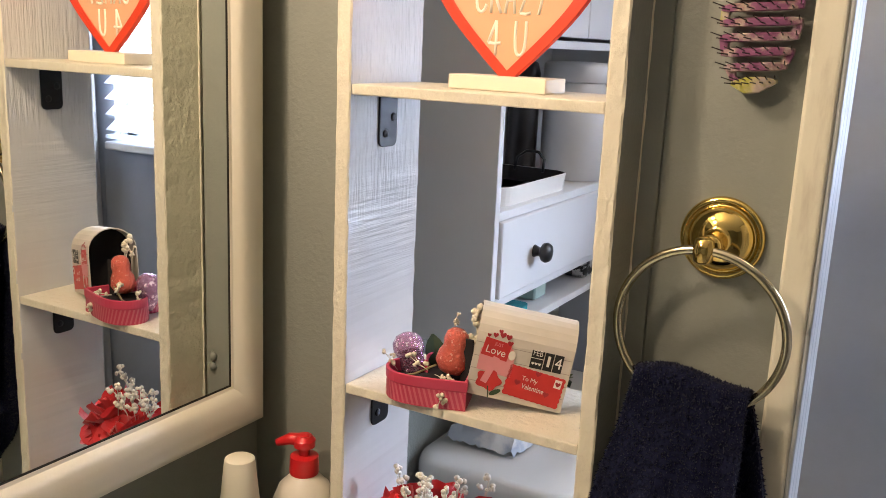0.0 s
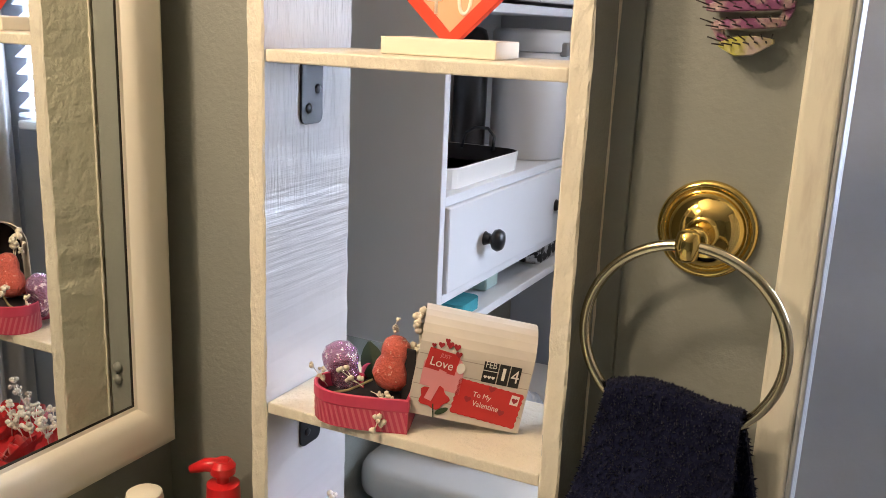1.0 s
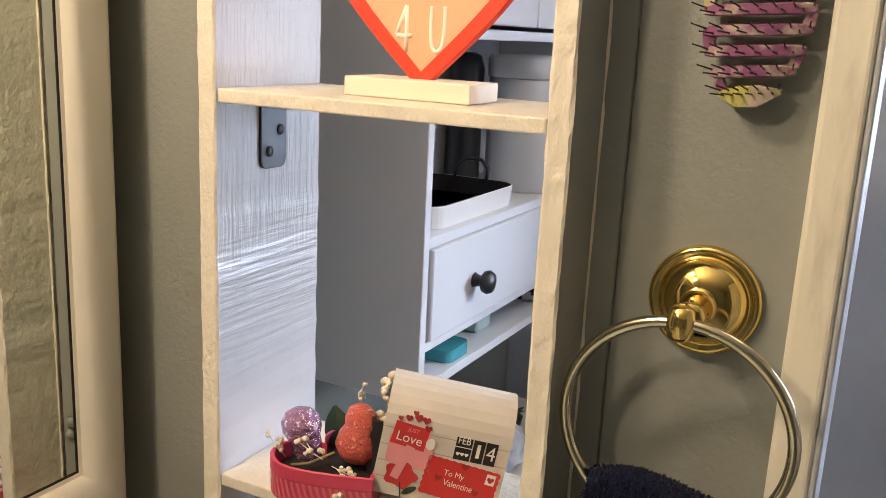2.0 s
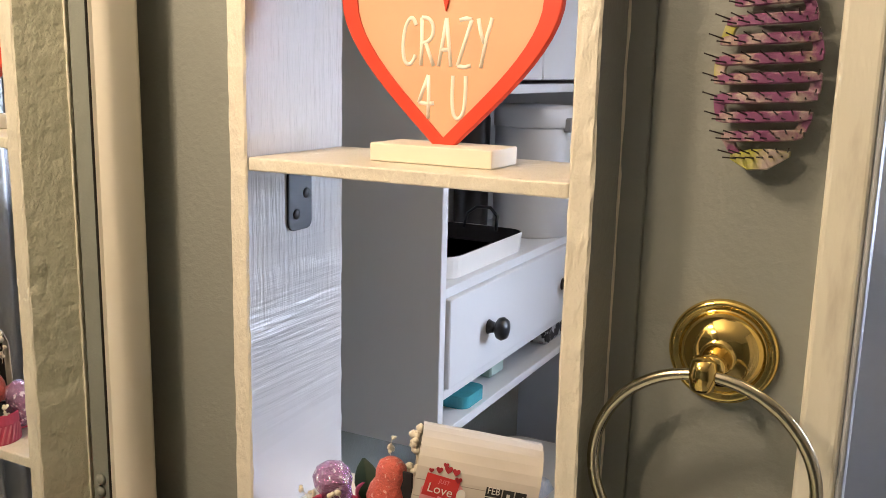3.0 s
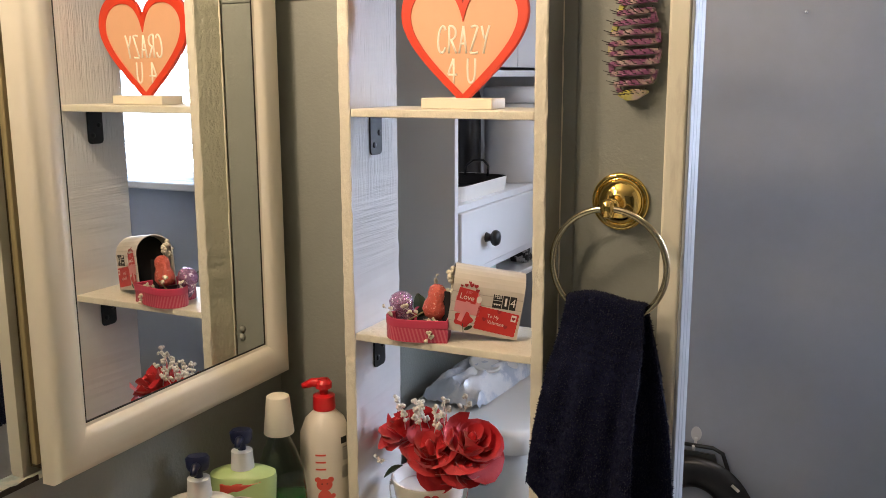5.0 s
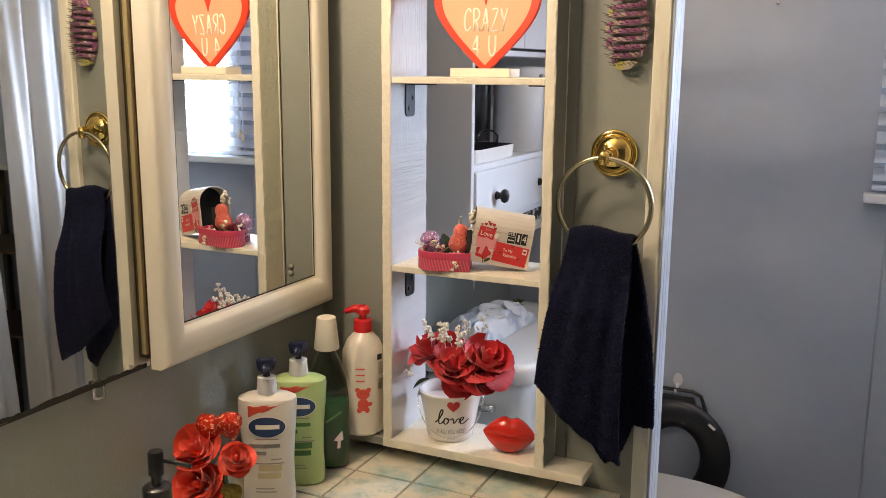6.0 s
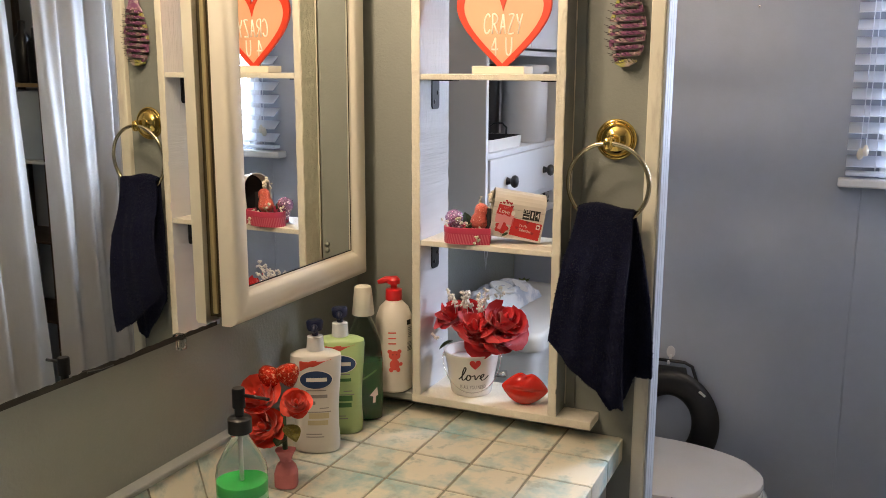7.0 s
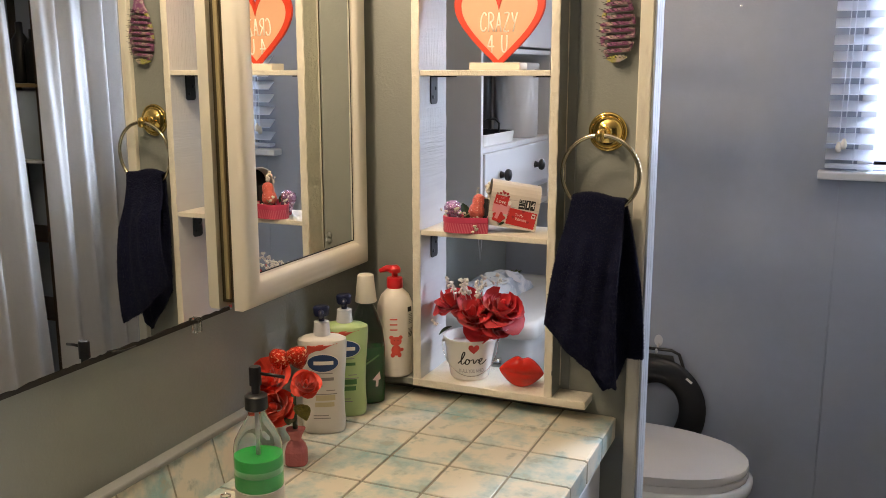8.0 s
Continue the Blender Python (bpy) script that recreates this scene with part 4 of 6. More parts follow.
mail = thing("mailbox_gift_box", (-0.325, 0.92, 1.2115), "mailbox-shaped card gift box printed with planks and a red envelope", "gift box")
ML, MD, MH = 0.110, 0.070, 0.099
MM = Matrix.Translation((-0.3165, 0.884, 1.2068)) @ Matrix.Rotation(radians(26), 4, "Z") @ Matrix.Rotation(radians(9.5), 4, "Y")
# arch section (depth, height), open at its ends
arch = [(0, 0), (0, MH * 0.66)]
for k in range(1, 13):
    a = math.pi * k / 12
    arch.append((MD / 2 - MD / 2 * math.cos(a), MH * 0.66 + MH * 0.34 * math.sin(a)))
arch += [(MD, 0)]
bm, rows = bmesh.new(), []
for x in (-ML, 0):
    rows.append([[bm.verts.new(MM @ Vector((x, d + (MD / 2 - d) * g, h + (0.45 * MH - h) * g))) for d, h in arch] for g in (0, 0.03)])
n = len(arch)
for k in range(n):
    j = (k + 1) % n
    o0, i0, o1, i1 = rows[0][0], rows[0][1], rows[1][0], rows[1][1]
    bm.faces.new((o0[k], o0[j], o1[j], o1[k]))
    bm.faces.new((i0[k], i1[k], i1[j], i0[j]))
    bm.faces.new((o0[k], i0[k], i0[j], o0[j]))
bm.faces.new(rows[1][0])
bm.faces.new(rows[1][1][::-1])
part("shell", bm, M_PAPER, mail, "card shell printed as whitewashed planks")
bm = bmesh.new()
flat = [bm.verts.new(MM @ Vector((-ML + 0.035, d + (MD / 2 - d) * 0.035, h + (0.45 * MH - h) * 0.035))) for d, h in arch]
bm.faces.new(flat)
bmesh.ops.solidify(bm, geom=bm.faces[:], thickness=0.001)
part("lining", bm, M_INSIDE, mail, "black lining inside the open end")


def mail_face(u, v, off):
    return MM @ Vector((u, -off if v < MH * 0.66 else MD / 2 - math.sqrt(max(0, 1 - ((v - MH * 0.66) / (MH * 0.34)) ** 2)) * (MD / 2 + off), v))


def mail_print(name, bm, material, off=0.0004, label=""):
    return decal(name, bm, mail_face, material, mail, label, off)


for k, v in enumerate((0.016, 0.031, 0.046, 0.062)):
    mail_print("plank_line", flat_rect(-ML + 0.001, -0.001, v, v + 0.0007), mat("plank_joint_print", (0.36, 0.31, 0.27), 0.6), 0.0002)
for u0, u1, text, tw in ((-0.0465, -0.0325, None, 0), (-0.0315, -0.0215, "1", 0.0030), (-0.0205, -0.0105, "4", 0.0075)):
    mail_print("date_block", flat_rect(u0, u1, 0.0455, 0.0665), M_INK)
    if text:
        mail_print("numeral", flat_text(text, 0.0185, tw, (u0 + u1) / 2, 0.056), M_PRINTWHITE, 0.0008)
mail_print("lettering", flat_text("FEB", 0.0095, 0.0105, -0.0395, 0.0635), M_PRINTWHITE, 0.0008)
mail_print("divider", flat_rect(-0.0465, -0.0325, 0.0572, 0.0580), M_PRINTWHITE, 0.0008)
for k in range(3):
    mail_print("small_heart", flat_star(heart(0.0017, 0.0012, 0.0005, -0.002, 4), -0.0433 + 0.0038 * k, 0.0515), M_PRINTWHITE, 0.0008)
# red envelope with a scalloped edge
teeth = []
for (a0, b0), (a1, b1) in (((-0.0325, -0.0185), (0.0325, -0.0185)), ((0.0325, -0.0185), (0.0325, 0.0185)), ((0.0325, 0.0185), (-0.0325, 0.0185)), ((-0.0325, 0.0185), (-0.0325, -0.0185))):
    m = 20 if abs(a1 - a0) > abs(b1 - b0) else 12
    for k in range(m):
        f = k / m
        g = 1.0 if k % 2 else 0.965
        teeth.append(((a0 + (a1 - a0) * f) * g, (b0 + (b1 - b0) * f) * g))
mail_print("envelope", rotated(flat_star(teeth), -4.5, -0.036, 0.0245), M_PRINTRED, 0.0006, "red scalloped envelope print")
mail_print("lettering", rotated(flat_text("To My", 0.0075, 0.018), -4.5, -0.042, 0.031), M_PRINTWHITE, 0.001)
mail_print("lettering", rotated(flat_text("Valentine", 0.0085, 0.026), -4.5, -0.037, 0.0215), M_PRINTWHITE, 0.001)
mail_print("stamp", rotated(flat_rect(-0.004, 0.004, -0.005, 0.005), -4.5, -0.0105, 0.033), M_PRINTWHITE, 0.0009)
mail_print("small_heart", rotated(flat_star(heart(0.003, 0.002, 0.0008, -0.0036, 5)), -4.5, -0.0105, 0.0332), M_PRINTDARK, 0.0012)
for u, v in ((-0.034, 0.0405), (-0.055, 0.026), (-0.021, 0.0185)):
    mail_print("small_heart", rotated(flat_star(heart(0.0034, 0.0023, 0.001, -0.004, 5)), -7, u, v), M_PRINTDARK, 0.0009)
# pink letter box picture, rose and hearts
mail_print("letter_picture", flat_star([(-0.020, -0.018), (0.019, -0.021), (0.019, 0.008), (0.012, 0.016), (0, 0.019), (-0.014, 0.014), (-0.020, 0.006)], -0.083, 0.049), M_PRINTPINK, 0.0006)
mail_print("picture_rose", flat_star([(0.014 * (1 + 0.14 * math.cos(5 * a / 24 * 6.283)) * math.cos(a / 24 * 6.283), 0.0115 * (1 + 0.14 * math.cos(5 * a / 24 * 6.283)) * math.sin(a / 24 * 6.283)) for a in range(24)], -0.087, 0.0205), M_PRINTRED, 0.0007)
mail_print("picture_leaf", rotated(flat_star(oval(0.007, 0.0028)), 35, -0.077, 0.008), M_LEAF, 0.0008)
mail_print("picture_stem", rotated(flat_rect(-0.0006, 0.0006, -0.007, 0.007), 12, -0.085, 0.007), M_LEAF, 0.0008)
mail_print("letter_flap", rotated(flat_rect(-0.0038, 0.0038, -0.0165, 0.0165), -16, -0.088, 0.033), M_PRINTPINK, 0.0011)
mail_print("love_plaque", rotated(flat_rect(-0.015, 0.015, -0.0105, 0.0105), -6, -0.086, 0.058), M_PRINTRED, 0.0009)
mail_print("lettering", rotated(flat_text("Love", 0.0125, 0.022), -6, -0.086, 0.0555), M_PRINTWHITE, 0.0013)
mail_print("lettering", rotated(flat_text("JUST", 0.0055, 0.010), -6, -0.084, 0.0635), M_PRINTPINK, 0.0013)
mail_print("round_tag", flat_star(oval(0.004, 0.0055)[:], -0.0675, 0.0545), M_PRINTWHITE, 0.0014)
for u, v, r in ((-0.097, 0.0725, 0.0022), (-0.090, 0.074, 0.003), (-0.082, 0.0755, 0.0036), (-0.075, 0.0745, 0.0034), (-0.072, 0.068, 0.0032), (-0.085, 0.0785, 0.0024)):
    mail_print("small_heart", flat_star(heart(r, r * 0.65, r * 0.3, -r * 1.15, 5), u, v), M_PRINTDARK, 0.0009)

# heart-shaped tray of trinkets
tray_box = thing("heart_box", (-0.455, 0.87, 1.2115), "open heart-shaped raspberry box with striped sides and trinkets", "gift box")
HM = Matrix.Translation((-0.468, 0.859, 1.2048)) @ Matrix.Rotation(radians(64), 4, "Z")
ho = heart(0.054, 0.036, 0.012, -0.066, 10)
n = len(ho)
bm = bmesh.new()
levels = [(1.0, 0.0), (1.0, 0.028), (0.955, 0.028), (0.955, 0.004)]
loops = [[bm.verts.new(HM @ Vector((u * g, v * g, w))) for u, v in ho] for g, w in levels]
for a, b in zip(loops, loops[1:]):
    for k in range(n):
        bm.faces.new((a[k], a[(k + 1) % n], b[(k + 1) % n], b[k]))
bm.faces.new(loops[0][::-1])
bm.faces.new(loops[3])
part("tray", bm, M_BOXRED, tray_box)
bm = bmesh.new()
loops = [[bm.verts.new(HM @ Vector((u * g, v * g, w))) for u, v in ho] for g, w in ((1.012, 0.0225), (1.022, 0.0235), (1.022, 0.0345), (0.99, 0.0355), (0.95, 0.0345), (0.95, 0.0225))]
for a, b in zip(loops, loops[1:] + loops[:1]):
    for k in range(n):
        bm.faces.new((a[k], a[(k + 1) % n], b[(k + 1) % n], b[k]))
part("rim_band", bm, M_BOXRED, tray_box)
length = [0.0]
for k in range(n):
    p, q = ho[k], ho[(k + 1) % n]
    length.append(length[-1] + math.hypot(q[0] - p[0], q[1] - p[1]))


def side_point(s, w, off):
    s %= length[-1]
    k = max(i for i in range(n) if length[i] <= s)
    f = (s - length[k]) / (length[k + 1] - length[k])
    p, q = ho[k], ho[(k + 1) % n]
    u, v = p[0] + (q[0] - p[0]) * f, p[1] + (q[1] - p[1]) * f
    r = math.hypot(u, v)
    return HM @ Vector((u * (1 + off / r), v * (1 + off / r), w))


bm = bmesh.new()
step = length[-1] / 60
for k in range(60):
    quad = [side_point(k * step + a, w, 0.0008) for a, w in ((0, 0.001), (step * 0.45, 0.001), (step * 0.45 + 0.006, 0.0222), (0.006, 0.0222))]
    bm.faces.new([bm.verts.new(p) for p in quad])
part("stripes", bm, M_STRIPE, tray_box, "slanted pink stripes")
part("filling", prism([(u * 0.94, v * 0.94) for u, v in ho], 0.004, HM @ Matrix.Translation((0, 0, 0.016))), M_INSIDE, tray_box, "dark filling")


def blob(rows, place, tilt=(0, 0), squash=(1, 0.7), seg=20):
    return lathe(rows, place, seg, Matrix.Rotation(radians(tilt[0]), 4, "Y") @ Matrix.Rotation(radians(tilt[1]), 4, "X"), None, squash)


def sprig(place, way, size, seed, bm=None, bud=1.0):
    """A dried twig with clusters of small buds."""
    rng = random.Random(seed)
    tips = bmesh.new() if bm is None else bm
    base, way = Vector(place), Vector(way).normalized()
    for k in range(4):
        d = (way + Vector((rng.uniform(-0.5, 0.5), rng.uniform(-0.5, 0.5), rng.uniform(-0.2, 0.5)))).normalized()
        a = base + way * size * 0.3 * k
        b = a + d * size * rng.uniform(0.4, 0.7)
        tube([base if k == 0 else a - way * size * 0.3, a, b], size * 0.022, 5, bm=tips)
        for j in range(4):
            c = b + Vector([rng.uniform(-1, 1) for _ in range(3)]) * size * 0.12
            r = size * bud * rng.uniform(0.09, 0.14)
            lathe([(r * 0.3, -r), (r, -r * 0.2), (r * 0.9, r * 0.5), (r * 0.2, r)], c, 7, bm=tips)
    return tips


part("red_trinket", blob([(0.004, -0.024), (0.015, -0.020), (0.0205, -0.010), (0.0185, 0.002), (0.0145, 0.010), (0.0155, 0.018), (0.0135, 0.027), (0.008, 0.032), (0.002, 0.0335)], (-0.446, 0.866, 1.254), (10, 0), (1.0, 0.8)), M_GLITRED, tray_box, "coral glitter bear-shaped trinket")
part("violet_trinket", blob([(0.004, -0.024), (0.013, -0.019), (0.0165, -0.008), (0.0165, 0.004), (0.020, 0.012), (0.0195, 0.022), (0.013, 0.030), (0.004, 0.033)], (-0.501, 0.862, 1.238), (-16, 0), (1.0, 0.8)), M_GLITVIO, tray_box, "violet foil trinket")
for p, way, size, seed in (((-0.505, 0.838, 1.231), (-0.3, -0.2, 0.5), 0.017, 1), ((-0.503, 0.833, 1.223), (0.3, -0.3, -0.3), 0.016, 7), ((-0.462, 0.836, 1.24), (-0.6, -0.2, 0.4), 0.020, 2), ((-0.452, 0.834, 1.238), (0.9, -0.1, -0.1), 0.018, 8),
                           ((-0.434, 0.829, 1.235), (-0.1, -0.3, -0.8), 0.022, 3), ((-0.425, 0.888, 1.257), (-0.1, 0.0, 1), 0.034, 4), ((-0.452, 0.880, 1.278), (-0.1, 0, 1), 0.014, 5)):
    part("dried_sprig", sprig(p, way, size, seed), M_SPRIG, tray_box, "cream dried flower sprig")
part("twig", tube([(-0.498, 0.838, 1.225), (-0.478, 0.836, 1.233), (-0.455, 0.842, 1.247)], 0.0013, 6), M_STEM, tray_box)
part("black_card", box(-0.434, -0.419, 0.862, 0.8645, 1.211, 1.278, 0.0008), M_INSIDE, tray_box, "black card insert")


def leaf(place, way, length_, width, bend=0.3, m=M_LEAF, bm=None):
    own = bmesh.new()
    way = Vector(way).normalized()
    side = way.cross(Vector((0, 0, 1)))
    side = side.normalized() if side.length > 0.01 else Vector((1, 0, 0))
    up = side.cross(way)
    rows_ = []
    for i in range(7):
        t = i / 6
        w = width * math.sin(math.pi * min(1, t * 0.96 + 0.02)) ** 0.8
        c = Vector(place) + way * length_ * t - up * bend * length_ * t * t
        rows_.append([own.verts.new(c + side * w * s + up * abs(s) * w * 0.25) for s in (-0.5, 0, 0.5)])
    for a, b in zip(rows_, rows_[1:]):
        for k in range(2):
            own.faces.new((a[k], a[k + 1], b[k + 1], b[k]))
    bmesh.ops.solidify(own, geom=own.faces[:], thickness=0.0006)
    return joined(bm, own)


bm = leaf((-0.482, 0.890, 1.221), (-0.2, 0.2, 1), 0.042, 0.026)
leaf((-0.470, 0.895, 1.221), (0.3, 0.3, 1), 0.038, 0.024, bm=bm)
part("leaves", bm, M_LEAF, tray_box, "dark green leaves")

# ---- bucket of roses and lips on the lowest shelf ----
M_PETAL = mat("crimson_silk_petal", (0.66, 0.022, 0.032), 0.62, vary=0.18, grain=30, bump=0.2, bump_scale=90, sheen=0.3)
M_ORANGE = mat("scarlet_silk_petal", (0.78, 0.06, 0.025), 0.55, vary=0.15, grain=30, bump=0.2, bump_scale=90, sheen=0.3)
M_ENAMEL = mat("white_enamel", (0.82, 0.79, 0.75), 0.25, vary=0.03)


def rose(place, r, way, seed, material, parent, label, layers=((0.30, 2, 1.0), (0.56, 3, 0.92), (0.88, 3, 0.70), (1.18, 4, 0.22))):
    """A silk rose: a bud with layers of cupped, ruffled petals that open outwards."""
    rng = random.Random(seed)
    turn = Matrix.Translation(place) @ Vector(way).normalized().to_track_quat("Z", "Y").to_matrix().to_4x4()
    bud = lathe([(r * 0.10, -r * 0.5), (r * 0.2, -r * 0.1), (r * 0.17, r * 0.5), (r * 0.05, r * 0.72)], (0, 0, 0), 10)
    bmesh.ops.transform(bud, matrix=turn, verts=bud.verts)
    head = part("rose", bud, material, parent, label, smooth=True)
    for reach, count, up in layers:
        ph = rng.uniform(0, 6)
        for k in range(count):
            own = bmesh.new()
            a0 = ph + 2 * math.pi * k / count + rng.uniform(-0.45, 0.45)
            wide = 2 * math.pi / count * (0.80 if count > 2 else 0.6)
            lift, ruffle, size = rng.uniform(-0.34, 0.20), rng.uniform(0, 6), rng.uniform(0.80, 1.22)
            fold = rng.uniform(0.2, 0.9)
            grid = []
            for i in range(7):
                t = i / 6
                row = []
                for j in range(9):
                    s = j / 4 - 1
                    edge = 1 - 0.26 * s * s * t
                    rad = size * r * reach * (0.22 + 0.78 * math.sin(t * math.pi / 2)) * edge
                    ang = a0 + s * wide * (0.5 + 0.5 * math.sin(min(1, t * 1.2) * math.pi / 2))
                    curl = fold * max(0, t - 0.55) * (1.3 - abs(s))
                    z = r * ((up + lift) * t * 0.95 - 0.45 * (1 - t) - curl + 0.15 * math.sin(3.6 * s + ruffle) * t * t)
                    rad += r * 0.14 * max(0, t - 0.6) * 2
                    row.append(own.verts.new(turn @ Vector((rad * math.cos(ang), rad * math.sin(ang), z))))
                grid.append(row)
            for a, b in zip(grid, grid[1:]):
                for j in range(8):
                    own.faces.new((a[j], a[j + 1], b[j + 1], b[j]))
            part("petal", own, material, head, smooth=True)
    return head


bucket = thing("flower_bucket", (-0.473, 0.893, 0.8524), "small white enamel bucket of red silk roses", "flower bucket")
BROWS = [(0, 0.043, 0.043), (0.003, 0.0455, 0.0455), (0.045, 0.053, 0.053), (0.092, 0.0615, 0.0615), (0.096, 0.0635, 0.0635), (0.0985, 0.063, 0.063), (0.098, 0.059, 0.059), (0.075, 0.056, 0.056)]
bm, bsurf = vessel(BROWS, (-0.473, 0.893, 0.8524), 24)
part("pail", bm, M_ENAMEL, bucket, "white enamel pail", smooth=True)
M_SCRIPT = mat("black_script_paint", (0.02, 0.018, 0.018), 0.5)
M_FAINT = mat("faint_grey_lettering", (0.24, 0.22, 0.21), 0.5)


def script_ribbon(points, wide, scale, u, v):
    """A flat brush stroke along a smoothed line."""
    pts = points
    for _ in range(2):
        pts = [pts[0]] + [((1 - f) * p[0] + f * q[0], (1 - f) * p[1] + f * q[1]) for p, q in zip(pts, pts[1:]) for f in (0.25, 0.75)] + [pts[-1]]
    bm, sides = bmesh.new(), []
    for k, (x, y) in enumerate(pts):
        a, b = pts[max(0, k - 1)], pts[min(len(pts) - 1, k + 1)]
        d = Vector((b[0] - a[0], b[1] - a[1])).normalized()
        w = wide * (0.75 + 0.55 * abs(d.y))
        sides.append([bm.verts.new((u + x * scale - s * d.y * w, v + y * scale + s * d.x * w, 0)) for s in (1, -1)])
    for a, b in zip(sides, sides[1:]):
        bm.faces.new((a[0], a[1], b[1], b[0]))
    return bm


LOVE = [[(0.0, 0.1), (0.35, 0.6), (0.64, 1.5), (0.46, 1.8), (0.3, 1.3), (0.3, 0.4), (0.42, 0.03), (0.66, 0.15), (0.9, 0.6)],
        [(1.15, 0.75), (0.92, 0.8), (0.8, 0.35), (1.0, 0.0), (1.32, 0.3), (1.26, 0.75), (1.05, 0.7), (1.35, 0.55), (1.62, 0.72)],
        [(1.58, 0.75), (1.74, 0.72), (1.86, 0.02), (2.2, 0.8), (2.4, 0.55)],
        [(2.3, 0.3), (2.66, 0.42), (2.8, 0.8), (2.52, 0.85), (2.4, 0.35), (2.66, 0.0), (3.0, 0.2), (3.3, 0.55)]]
for stroke in LOVE:
    decal("lettering", script_ribbon([(x + 0.14 * y, y) for x, y in stroke], 0.0011, 0.0195, -0.030, 0.040), bsurf, M_SCRIPT, bucket, "black brush-script letter")
decal("lettering", flat_text("IS ALL YOU NEED", 0.013, 0.056, 0.002, 0.0245), bsurf, M_FAINT, bucket, "small grey capitals")
decal("painted_heart", flat_star(heart(0.0125, 0.0085, 0.003, -0.0135, 8), 0.006, 0.082), bsurf, M_PRINTRED, bucket, "red painted heart")
tf = Matrix.Translation((-0.473, 0.893, 0.8524)) @ Matrix.Rotation(radians(24), 4, "Z")
part("bail", tube([tf @ Vector((0.066 * math.cos(math.pi * k / 24), -0.066 * math.sin(math.pi * k / 24) * 0.62 - 0.02 * math.sin(math.pi * k / 24), 0.088 - 0.072 * math.sin(math.pi * k / 24))) for k in range(25)], 0.0011, 8), M_CHROME, bucket, "wire handle hanging down")
for sgn in (-1, 1):
    part("ear", lathe([(0.004, -0.002), (0.0055, 0), (0.004, 0.003)], tf @ Vector((0.0635 * sgn, 0, 0.086)), 10, Matrix.Rotation(radians(90), 4, "Y")), M_CHROME, bucket)
for x, y, z, r, way, seed in ((-0.515, 0.880, 1.028, 0.034, (-0.3, -0.6, 0.7), 1), (-0.452, 0.858, 1.010, 0.040, (0.15, -0.75, 0.6), 2), (-0.395, 0.885, 1.022, 0.040, (0.5, -0.5, 0.65), 3),
                              (-0.436, 0.862, 0.988, 0.034, (0.25, -0.9, -0.05), 4), (-0.395, 0.865, 0.992, 0.030, (0.8, -0.6, 0.1), 5), (-0.485, 0.925, 1.02, 0.036, (-0.2, 0.5, 0.8), 6)):
    rose((x, y, z), r * 1.06, (way[0], way[1] * 0.8, way[2] + 0.5), seed, M_PETAL, bucket, "crimson silk rose")
bm = sprig((-0.49, 0.885, 1.035), (0.1, -0.1, 1), 0.034, 11, None, 0.8)
for k, p in enumerate(((-0.465, 0.88, 1.04), (-0.44, 0.885, 1.045), (-0.415, 0.90, 1.055), (-0.52, 0.89, 1.04), (-0.47, 0.86, 1.04), (-0.45, 0.865, 1.035), (-0.43, 0.862, 1.037), (-0.50, 0.862, 1.038), (-0.485, 0.87, 1.045))):
    sprig(p, (0.3 * (k % 3 - 1), -0.2, 1), 0.034, 12 + k, bm, 0.8)
sprig((-0.535, 0.865, 0.975), (-0.5, -0.5, 0.3), 0.018, 30, bm)
part("white_sprays", bm, mat("white_filler_flower", (0.80, 0.75, 0.68), 0.7, vary=0.06), bucket, "white filler flowers")
bm = leaf((-0.505, 0.86, 0.975), (-0.7, -0.6, -0.2), 0.035, 0.02)
leaf((-0.40, 0.90, 0.99), (0.8, 0.2, 0.2), 0.035, 0.02, bm=bm)
part("leaves", bm, M_LEAF, bucket, "green silk leaves")

# glossy lips
bm = bmesh.new()
nu, nv, grid = 48, 28, []
for i in range(nv + 1):
    ph = -math.pi / 2 + math.pi * i / nv
    row = []
    for j in range(nu):
        th = 2 * math.pi * j / nu
        x, y, z = math.cos(ph) * math.cos(th), math.cos(ph) * math.sin(th), math.sin(ph)
        w = (1 - abs(x) ** 2.1) ** 0.62 if abs(x) < 1 else 0
        top = 0.036 * (1 - 0.16 * math.exp(-(x / 0.16) ** 2)) if z > 0 else 0.037
        groove = 1 - 0.17 * math.exp(-((z + 0.03 * math.cos(6 * x)) / 0.12) ** 2) * (1 if y < 0 else 0)
        row.append(bm.verts.new((0.051 * x, 0.026 * y * groove * (0.35 + 0.65 * w), z * top * (0.30 + 0.70 * w) / max(0.3, 1))))
    grid.append(row)
for a, b in zip(grid, grid[1:]):
    for j in range(nu):
        bm.faces.new((a[j], a[(j + 1) % nu], b[(j + 1) % nu], b[j]))
bmesh.ops.remove_doubles(bm, verts=bm.verts, dist=1e-5)
bmesh.ops.transform(bm, matrix=Matrix.Translation((-0.337, 0.868, 0.8868)) @ Matrix.Rotation(radians(20), 4, "Z") @ Matrix.Rotation(radians(6), 4, "Y"), verts=bm.verts)
part("lip_ornament", bm, mat("glossy_red_ceramic", (0.62, 0.018, 0.008), 0.09, vary=0.04, coat=0.5), None, "glossy red ceramic lips ornament on the shelf", True, category="ornament")


